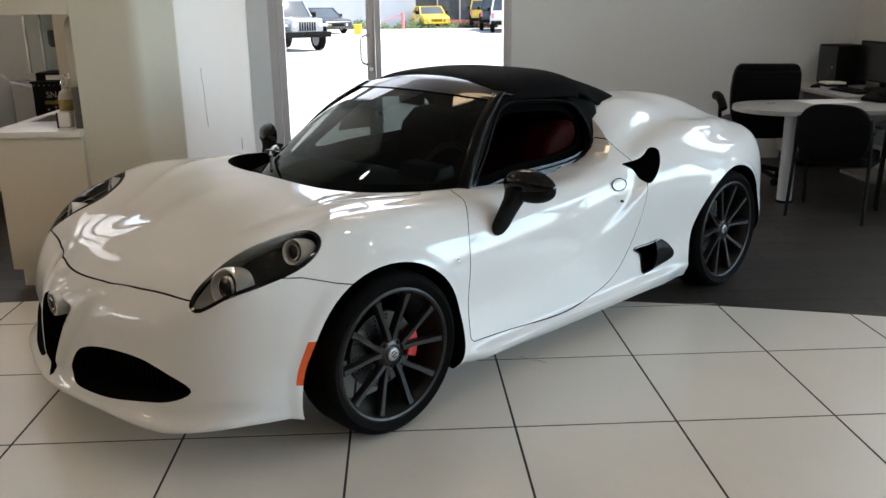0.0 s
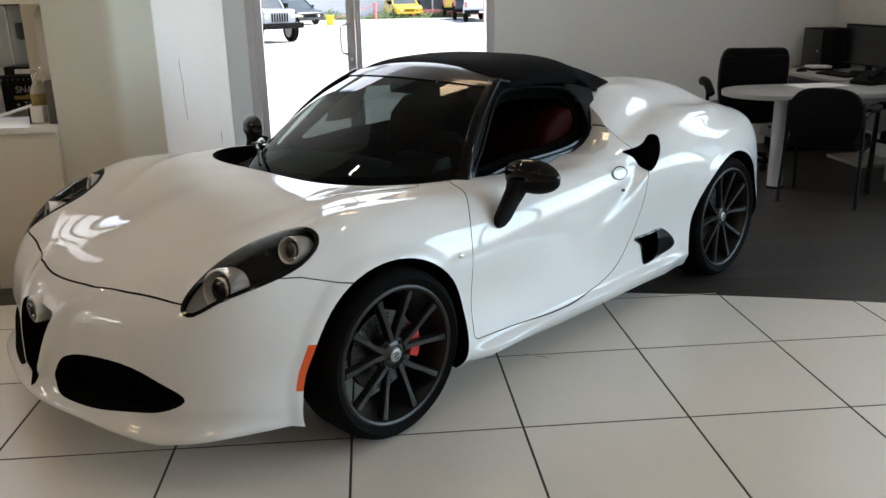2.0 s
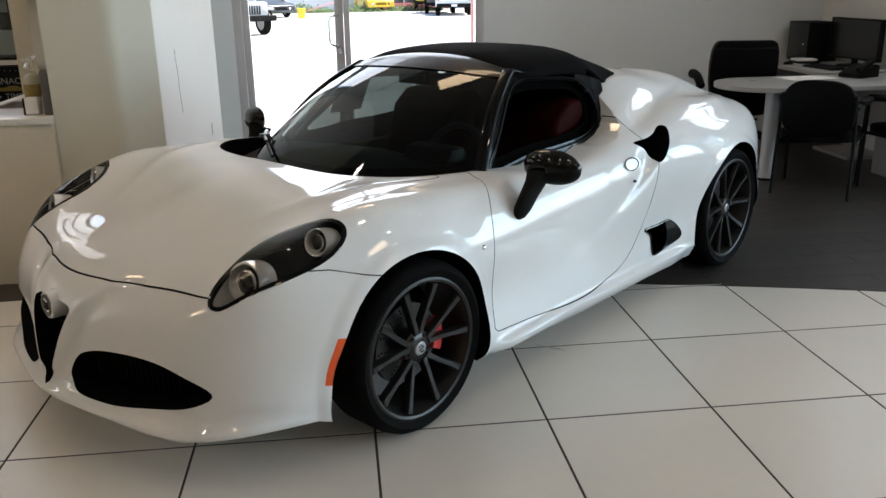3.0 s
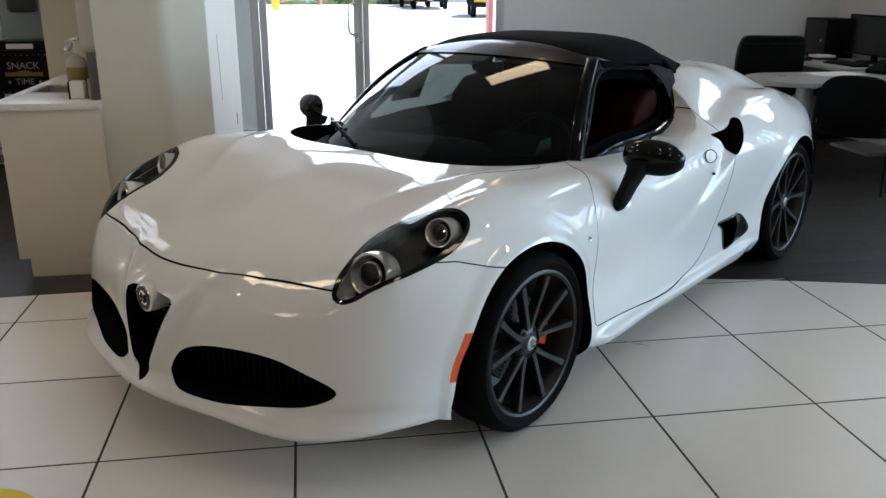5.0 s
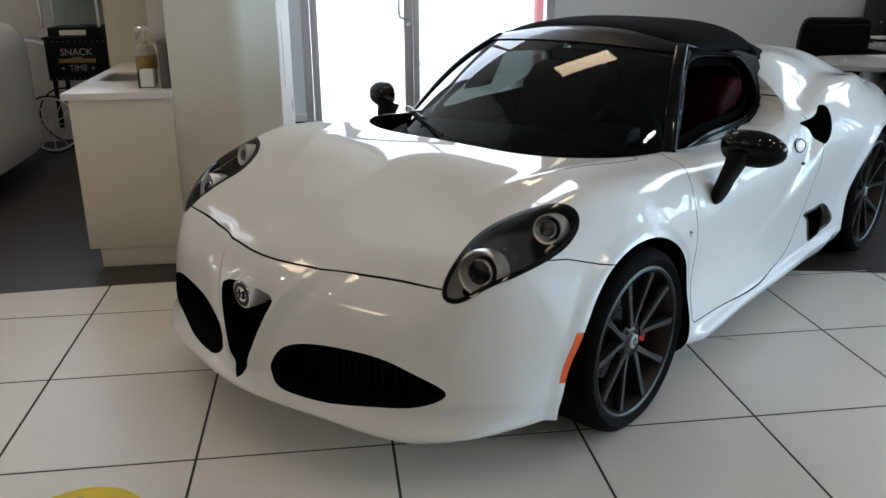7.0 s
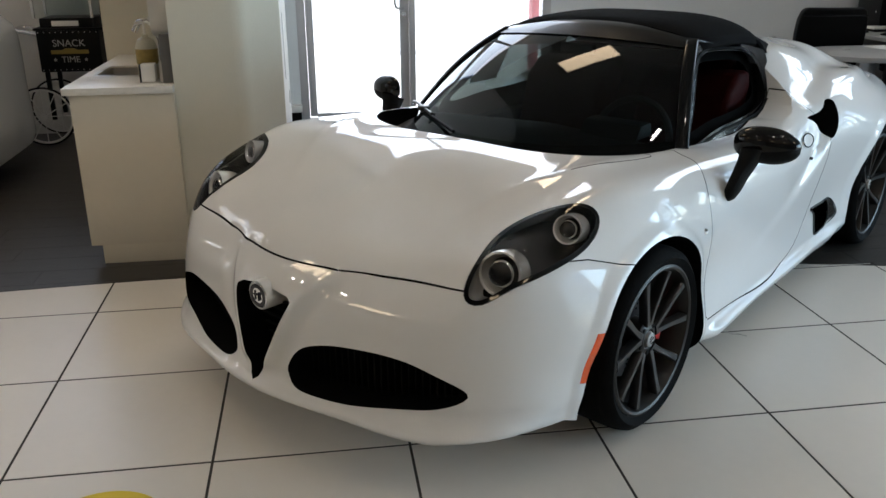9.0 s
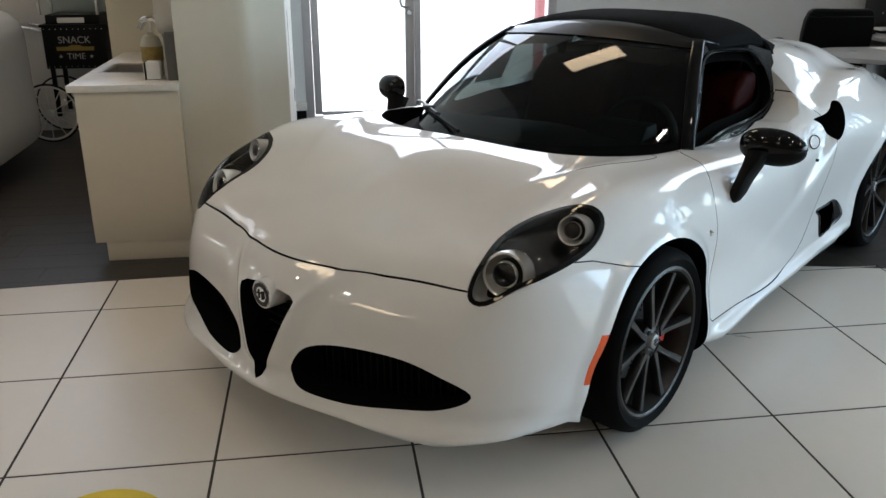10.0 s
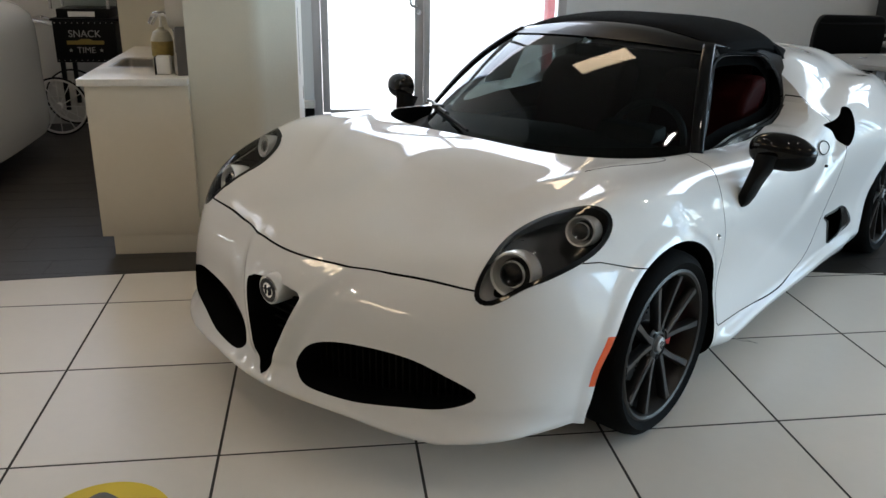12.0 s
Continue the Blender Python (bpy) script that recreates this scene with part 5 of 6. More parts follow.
part("column", lathe([(0, 0), (.028, 0), (.028, .01), (.020, .02), (.018, .17), (.020, .20), (0, .205)], 24, "z"), M_CHROME, faucet)
part("spout", tube([(0, 0, .17), (-.02, 0, .240), (-.055, 0, .272), (-.098, 0, .260), (-.125, 0, .215)], .017, 12), M_CHROME, faucet)
part("lever", tube([(0, 0, .205), (.01, .02, .24), (.0, .05, .262)], .007, 8), M_CHROME, faucet)
towel = thing("towel_dispenser", pose(-2.152, 2.22, 1.09), "white rounded paper towel dispenser on the column", "dispenser")
part("housing", prism(smooth_loop([(-.10, .02), (.10, .02), (.125, .20), (.10, .36), (0, .40), (-.10, .36), (-.125, .20)], 32), "x", -.115, 0, .012), M_WHITEPL, towel, "", 50)
part("viewing_slot", prism(smooth_loop([(-.02, .20), (.02, .20), (.028, .27), (0, .31), (-.028, .27)], 20), "x", -.119, -.112, .001), M_SCREEN, towel, "dark viewing slot")
soap = thing("soap_bottle", pose(-2.30, 2.13, 0.886) @ Matrix.Diagonal((.95, .95, 1.12, 1)), "cloudy pump bottle with an ochre label beside the sink", "bottle")
part("bottle", lathe([(0, 0), (.050, 0), (.055, .012), (.055, .14), (.040, .17), (.016, .180), (.016, .19), (0, .19)], 24, "z"), M_SOAP, soap, "cloudy plastic bottle")
part("bottle_label", lathe([(.0555, .065), (.0562, .067), (.0562, .128), (.0555, .13)], 24, "z"), M_OCHRE, soap, "ochre printed label")
part("pump", tube([(0, 0, .19), (0, 0, .235), (-.012, 0, .243), (-.045, 0, .238)], .007, 8), M_WHITEPL, soap, "white pump")
holder = thing("napkin_holder", pose(-2.262, 2.00, 0.886), "dark metal napkin holder with white napkins", "holder")
part("side_plate", box(-.055, -.052, -.035, .035, 0, .085, .001), M_DARKMETAL, holder)
part("side_plate", box(.040, .075, -.035, .035, 0, .10, .004), M_INOX, holder)
part("napkin_stack", box(-.048, .018, -.032, .032, .003, .088, .006), M_PAPER, holder, "stack of white napkins")
carton = thing("small_carton", pose(-2.178, 1.975, 0.886, 0, 0, 6), "tall dark grey carton on the worktop", "carton")
part("box", box(-.03, .025, -.035, .035, 0, .225, .003), M_GREYPRINT, carton)
cup = thing("brush_cup", pose(-2.185, 2.10, 0.886), "dark cup with a long brush handle", "cup")
part("cup", lathe([(0, 0), (.024, 0), (.028, .09), (.025, .09), (.021, .006), (0, .006)], 20, "z"), M_BLACK, cup)
part("brush", tube([(0, 0, .02), (.004, .01, .20)], .005, 8), M_DARKMETAL, cup)

upper = thing("wall_cabinet", pose(0, 0, 0), "cream laminate wall cabinet hung over the sink", "cabinet")
part("body", box(-2.64, -2.152, 1.90, 3.155, 1.50, 2.20, 0.003), M_CABINET, upper)
for k in range(2):
    y0 = 1.915 + k * 0.62
    part("cupboard_door", box(-2.66, -2.643, y0, y0 + 0.60, 1.51, 2.19, 0.003), M_CABINET, upper)

# snack cart with spoked wheels
cart = thing("snack_cart", pose(-3.365, 4.95, 0), "black popcorn cart with gold lettering and white spoked wheels", "cart")
part("body", box(-.235, .235, -.19, .19, .575, .895, .008), M_CARTBLACK, cart)
part("deck", box(-.245, .40, -.21, .21, .895, .914, .004), M_CARTBLACK, cart)
for k in range(11):
    x = -.215 + .043 * k
    for z in (.592, .880):
        part("rivet", lathe([(0, -.004), (.004, -.002), (.005, 0), (0, .002)], 8), M_SATIN, cart).matrix_basis = pose(x, -.192, z)
for x in (-.20, .205):
    for y in (-.16, .16):
        part("leg", box(x - .016, x + .016, y - .016, y + .016, .195 if x < 0 else 0.0, .575, .003), M_CARTBLACK, cart)
part("kettle_base", box(-.20, .20, -.17, .17, .914, .985, .006), M_CARTBLACK, cart)
part("name_plate", box(-.11, .09, -.178, -.172, .925, .965, .002), M_PAPER, cart, "white blank plate")
for x in (-.235, .195):
    for y in (-.165, .165):
        part("post", box(x - .010, x + .010, y - .010, y + .010, .985, 1.48, .002), M_SATIN, cart)
part("roof", prism([(-.27, 1.48), (.23, 1.48), (.20, 1.58), (-.24, 1.58)], "y", -.20, .20, .008), M_CARTBLACK, cart)
part("pane", box(-.225, .185, -.168, -.164, .985, 1.48), M_PANE, cart)
part("pane", box(-.225, .185, .164, .168, .985, 1.48), M_PANE, cart)
part("kettle", lathe([(0, 1.20), (.09, 1.20), (.11, 1.22), (.11, 1.33), (.10, 1.34), (0, 1.34)], 28, "z"), M_STEEL, cart, "steel popping kettle")
part("kettle_hanger", tube([(0, 0, 1.34), (0, 0, 1.48)], .012, 8), M_STEEL, cart)
part("push_handle", tube([(-.235, -.15, .86), (-.38, -.15, .89), (-.42, -.15, .90), (-.42, .15, .90), (-.38, .15, .89), (-.235, .15, .86)], .013, 10), M_SATIN, cart, "metal push handle")
for side in (-1, 1):
    def hoop(r, thick):
        return tube([(r * math.cos(i * math.tau / 40), 0, r * math.sin(i * math.tau / 40)) for i in range(40)], thick, 8, closed=True)
    wheel = part("cart_wheel", hoop(.212, .010), M_WHITEPL, cart, "large white spoked cart wheel")
    wheel.matrix_basis = pose(-.255, side * .23, .234)
    part("tyre", hoop(.225, .009), M_CARTBLACK, wheel, "thin black rubber tyre")
    part("wheel_hub", cyl((0, -.03, 0), (0, .03, 0), .028, n=16, bevel=.004), M_WHITEPL, wheel)
    for k in range(12):
        a = k * math.tau / 12
        part("wheel_spoke", cyl((.02 * math.cos(a), 0, .02 * math.sin(a)), (.208 * math.cos(a), 0, .208 * math.sin(a)), .004, n=6), M_WHITEPL, wheel)


def lettering(text, size, m, mat, parent, name="lettering"):
    cu = bpy.data.curves.new("text", "FONT")
    cu.body, cu.size, cu.extrude, cu.align_x, cu.align_y = text, size, 0.001, "CENTER", "CENTER"
    scrap = new("scrap_text", cu)
    me = bpy.data.meshes.new_from_object(scrap.evaluated_get(bpy.context.evaluated_depsgraph_get()))
    bpy.data.objects.remove(scrap)
    me.materials.clear()
    me.materials.append(mat)
    ob = new(name, me)
    ob.parent, ob.matrix_basis = parent, m
    return ob


lettering("SNACK", .075, pose(0, -.1925, .795, 90), M_DULLPRINT, cart)["label"] = "pale grey printed word on the cart"
lettering("TIME", .066, pose(0, -.1925, .670, 90), M_DULLPRINT, cart)["label"] = "pale grey printed word on the cart"
part("gold_banner", prism([(-.14, .715), (.14, .715), (.14, .745), (.06, .745), (.03, .758), (-.03, .758), (-.06, .745), (-.14, .745)], "y", -.1945, -.1905), M_GOLD, cart, "gold printed banner")
for x in (-.115, .115):
    part("star", prism([(x + (.016 if k % 2 else .007) * math.sin(k * math.tau / 10), 0.670 - (.016 if k % 2 else .007) * math.cos(k * math.tau / 10)) for k in range(10)], "y", -.1945, -.1905), M_DULLPRINT, cart, "pale grey printed star")

# floor sticker in front of the car
sticker = thing("floor_sticker", pose(-2.14, -.29, 0.0), "round yellow floor sticker with dark footprint print", "sticker")
part("disc", lathe([(0, .0012), (.182, .0012), (.183, .0004)], 64, "z"), M_YELLOW, sticker)
part("print", prism(smooth_loop([(-.07, .10), (-.03, .135), (.0, .12), (.03, .09), (.02, .02), (-.02, -.04), (-.07, 0)], 28), "z", .0012, .0018), M_GREYPRINT, sticker, "dark grey printed footprint")
part("print", box(.10, .13, .05, .09, .0012, .0018), M_REDPRINT, sticker, "small red printed mark")

scuffs = bmesh.new()
for k in range(9):
    x, y, a = .10 + .014 * k + .02 * random.random(), .625 - .008 * k + .02 * random.random(), random.uniform(-.9, -.1)
    c, s, w, h = math.cos(a), math.sin(a), random.uniform(.008, .022), random.uniform(.0012, .003)
    prism([(x + c * u * w - s * v * h, y + s * u * w + c * v * h) for u, v in ((-1, 0), (-.4, -1), (.5, -.7), (1, 0), (.3, .9), (-.5, .6))], "z", .0003, .0009, bm=scuffs)
me = bpy.data.meshes.new("scuff_marks")
scuffs.to_mesh(me), scuffs.free()
me.materials.append(M_SCUFF)
tagged(new("scuff_marks", me), "faint grey scuff marks on the floor tiles", "marks", "", "stuff")

# ---- office corner ----
table = thing("bullet_table", pose(0, 0, 0), "light grey bullet-shaped meeting table with a round metal leg", "table")
edge = [(4.03, 3.08), (3.0, 3.08)] + [(2.54 + .38 * math.cos(a) * -1, 3.46 + .38 * math.sin(a)) for a in [radians(-90 + 180 * k / 28) for k in range(29)]] + [(3.0, 3.84), (4.03, 3.84)]
part("tabletop", prism(edge, "z", .722, .757, .004), M_DESK, table, "light grey laminate top", 40)
part("leg", lathe([(0, 0), (.062, 0), (.064, .006), (.056, .012), (.056, .712), (.075, .718), (0, .721)], 32, "z"), M_ALU, table, "round grey metal leg").matrix_basis = pose(2.62, 3.48, 0)
part("foot_ring", lathe([(.066, 0), (.068, .004), (.068, .012), (.057, .016)], 32, "z"), M_BLACK, table).matrix_basis = pose(2.62, 3.48, 0)
part("end_panel", box(3.56, 3.59, 3.14, 3.55, 0.0, .721, .002), M_DESK, table, "light grey end panel")
paper = thing("paper_sheet", pose(2.98, 3.67, .7575, 0, 0, 8), "white paper sheet on the table", "paper")
part("sheet", box(-.21, .21, -.13, .13, 0, .002), M_PAPER, paper)
clip = thing("paper_clip", pose(2.45, 3.54, .7575), "small bright metal clip on the table", "clip")
part("wire", tube([(-.02, 0, .004), (.02, .005, .004), (.025, .015, .004), (.018, .02, .004), (-.015, .015, .004)], .003, 6), M_CHROME, clip)
part("wire", tube([(.03, -.01, .004), (.045, 0, .006), (.03, .008, .004)], .004, 6), M_CHROME, clip)

desk = thing("desk", pose(0, 0, 0), "light grey laminate desk along the wall with drawers", "desk")
part("desktop", box(3.28, 4.045, 3.96, 5.34, .73, .76, .003), M_DESK, desk)
# added support under the pedestal; its black stands in for the floor shade there
part("pedestal_foot", box(3.40, 4.00, 4.88, 5.31, 0, .095), M_BLACK, desk, "added black support that stands in for the shade under the pedestal")
part("pedestal", box(3.36, 4.02, 4.86, 5.33, .095, .73, .003), M_DESK, desk, "light grey drawer pedestal")
for k in range(3):
    d = part("drawer", box(3.342, 3.358, 4.88, 5.31, .105 + .207 * k, .300 + .207 * k, .003), M_DESK, desk)
    part("drawer_knob", cyl((3.342, 5.09, .205 + .207 * k), (3.325, 5.09, .205 + .207 * k), .012, n=12), M_DARKMETAL, d)
part("modesty_panel", box(3.95, 3.97, 3.93, 4.86, .25, .72, .002), M_DESK, desk)
part("foot_bar", box(3.64, 4.02, 4.02, 4.56, .0, .03, .004), M_DESK, desk, "pale low foot under the desk")


def monitor(m, wide, high, label):
    ob = thing("monitor", m, label, "monitor", "monitors on the desk")
    part("bezel", box(-.022, .022, -wide / 2, wide / 2, .09, .09 + high, .006), M_BLACK, ob)
    part("screen", box(-.0245, -.021, -wide / 2 + .015, wide / 2 - .015, .105, .075 + high), M_SCREEN, ob, "dark switched-off screen")
    part("stand", box(.0, .03, -.03, .03, .04, .16, .004), M_BLACK, ob)
    part("foot", prism(smooth_loop([(-.09, -.11), (.09, -.12), (.09, .12), (-.09, .11)], 24), "z", .0305, .042, .002), M_BLACK, ob)
    return ob


tower = thing("computer_case", pose(3.76, 4.99, .76), "black computer tower standing on the desk", "computer")
part("case", box(-.09, .20, -.11, .26, 0, .36, .006), M_BLACK, tower)
part("front_panel", box(-.10, -.088, -.10, .25, .01, .35, .004), M_SCREEN, tower)
part("power_button", cyl((-.100, -.04, .16), (-.106, -.04, .16), .010, n=14), M_SATIN, tower)
monitor(pose(3.84, 4.42, .73, 0, 0, 0), .74, .35, "black flat monitor, switched off, on the desk")
keys = thing("keyboard", pose(3.50, 4.30, .76, 0, 0, 4), "black computer keyboard on the desk", "keyboard")
part("plate", prism([(-.07, 0), (.07, 0), (.07, .022), (-.07, .012)], "y", -.21, .21, .003), M_BLACK, keys)
for r in range(5):
    part("key_row", prism([(-.058 + .025 * r, .012 + .0022 * r), (-.037 + .025 * r, .014 + .0022 * r), (-.037 + .025 * r, .021 + .0022 * r), (-.058 + .025 * r, .019 + .0022 * r)], "y", -.195, .195, .001), M_DARKMETAL, keys)
phone = thing("desk_phone", pose(3.40, 3.64, .7575, 0, 0, 20), "black desk telephone with handset", "telephone")
part("base", prism([(-.11, 0), (.11, 0), (.11, .09), (.07, .10), (-.11, .03)], "y", -.10, .10, .008), M_BLACK, phone)
part("handset", tube([(-.09, -.065, .06), (-.05, -.065, .085), (.03, -.065, .12), (.07, -.065, .125)], .022, 10), M_BLACK, phone)
mouse = thing("computer_mouse", pose(3.40, 4.72, .76), "black computer mouse on the desk", "mouse")
bm = bmesh.new()
bmesh.ops.create_uvsphere(bm, u_segments=16, v_segments=10, radius=1)
for q in bm.verts:
    q.co = Vector((q.co.x * .05, q.co.y * .03, max(q.co.z, 0) * .03))
part("shell", bm, M_BLACK, mouse)
tray = thing("document_tray", pose(3.62, 4.84, .76), "small tray with papers and odds and ends", "tray")
part("tray", box(-.10, .10, -.10, .10, 0, .02, .004), M_DARKMETAL, tray)
part("papers", box(-.09, .09, -.08, .08, .021, .04, .002), M_PAPER, tray)


def guest_chair(m, label):
    ob = thing("guest_chair", m, label, "chair", "guest chairs")
    def leg(name, pts):
        part(name, tube(pts, .0125, 10), M_DARKMETAL, ob, "black tubular frame")
    for s in (-1, 1):
        leg("rear_leg", [(s * .26, -.265, .0), (s * .255, -.24, .25), (s * .25, -.225, .46), (s * .245, -.245, .62), (s * .235, -.27, .74)])
        leg("front_leg", [(s * .26, .265, 0), (s * .265, .25, .30), (s * .268, .235, .60), (s * .268, .20, .645), (s * .262, .12, .655), (s * .255, -.12, .655), (s * .25, -.225, .64)])
        part("armrest", prism(smooth_loop([(-.10, -.022), (.22, -.022), (.24, 0), (.22, .022), (-.10, .022), (-.12, 0)], 24), "z", .655, .685, .006), M_BLACK, ob, "black armrest").matrix_basis = pose(s * .262, 0, 0, 0, 0, 90)
        leg("side_rail", [(s * .25, -.215, .40), (s * .255, .24, .40)])
    seat = smooth_loop([(-.23, -.20), (.23, -.20), (.245, 0), (.235, .22), (0, .255), (-.235, .22), (-.245, 0)], 36)
    part("seat", prism(seat, "z", .40, .47, .022, 3), M_FABRIC, ob, "black padded seat", 60)
    back = smooth_loop([(-.20, .475), (.20, .475), (.245, .58), (.240, .72), (.17, .81), (0, .835), (-.17, .81), (-.240, .72), (-.245, .58)], 40)
    bm = prism(back, "y", -.275, -.225, .02, 3)
    for q in bm.verts:
        q.co.y += -.10 * (q.co.z - .475) + .35 * q.co.x ** 2
    part("backrest", bm, M_CHAIR, ob, "black rounded backrest", 60)
    return ob


chair = guest_chair(pose(2.80, 3.08, 0, 0, 0, -39.3), "black guest chair with rounded back at the meeting table")
other = copy_thing(chair, pose(3.50, 2.98, 0, 0, 0, 8))

boss = thing("office_chair", pose(2.684, 4.32, 0, 0, 0, -11) @ Matrix.Diagonal((.92, 1, 1.05, 1)), "high-backed black leather office chair behind the table", "chair")
part("seat", prism(smooth_loop([(-.25, -.22), (.25, -.22), (.27, .1), (.22, .27), (-.22, .27), (-.27, .1)], 32), "z", .39, .52, .035, 3), M_CHAIR, boss, "", 60)
part("back_seam", tube([(x, -.387 + .25 * x * x, .93) for x in (-.27, -.18, -.09, 0, .09, .18, .27)], .006, 6), M_CHAIR, boss, "stitched seam across the back")
bm = prism([(.235 - .47 * k / 8, .985) for k in range(9)] + [(-.268, .962), (-.290, .90), (-.297, .80), (-.292, .68), (-.27, .56), (-.22, .46), (.22, .46), (.27, .56), (.292, .68), (.297, .80), (.290, .90), (.268, .962)], "y", -.31, -.22, .02, 3)
for q in bm.verts:
    q.co.y += -.14 * (q.co.z - .48) + .25 * q.co.x ** 2
part("backrest", bm, M_CHAIR, boss, "black padded leather back", 60)
for s in (-1, 1):
    part("arm_support", tube([(s * .24, -.05, .46), (s * .31, -.06, .47), (s * .335, -.08, .56), (s * .335, -.08, .65)], .018, 10), M_BLACK, boss)
    part("arm_pad", tube([(s * .340, .15, .690), (s * .338, .07, .697), (s * .333, -.03, .686), (s * .325, -.10, .650), (s * .315, -.13, .61)], .038, 12), M_BLACK, boss, "black curved arm pad", 50)
part("gas_lift", cyl((0, 0, .12), (0, 0, .43), .028, n=16), M_DARKMETAL, boss)
for k in range(5):
    a = k * math.tau / 5 + .3
    c, s = math.cos(a), math.sin(a)
    leg = part("star_leg", tube([(0, 0, .12), (.15 * c, .15 * s, .105), (.30 * c, .30 * s, .075)], .020, 8), M_BLACK, boss)
    part("castor", cyl((.30 * c - .022 * s, .30 * s + .022 * c, .03), (.30 * c + .022 * s, .30 * s - .022 * c, .03), .03, n=16, bevel=.004), M_BLACK, leg)

# ---- the car park beyond the glass door ----
ground = structure("ground", box(-400, 400, -400, 600, -0.30, -0.14), M_ASPHALT, "pale worn concrete car park")
for x, y, w in ((-2.2, 13.0, 2.2), (-0.8, 15.4, 1.6), (0.2, 11.5, 1.2)):
    tagged(finish("pavement_patch", prism(smooth_loop([(x - w / 2, y - .1), (x, y - .22), (x + w / 2, y), (x + w * .3, y + .16), (x - w * .4, y + .12)], 24), "z", -.139, -.134), M_PATCH), "grey repair patch in the concrete", "pavement", "", "structure")


def road_wheel(parent, x, y, r, w):
    t = part("wheel", lathe([(r * .62, -w / 2), (r * .9, -w / 2), (r, -w * .35), (r, w * .35), (r * .9, w / 2), (r * .62, w / 2), (r * .62, -w / 2)], 28), M_TYRE, parent, "black tyre")
    t.matrix_basis = pose(x, y, r)
    part("rim", lathe([(0, -w * .3), (r * .55, -w * .42), (r * .63, -w * .45), (r * .63, w * .45), (r * .55, w * .42), (0, w * .3)], 20), M_ALU, t, "grey rim")


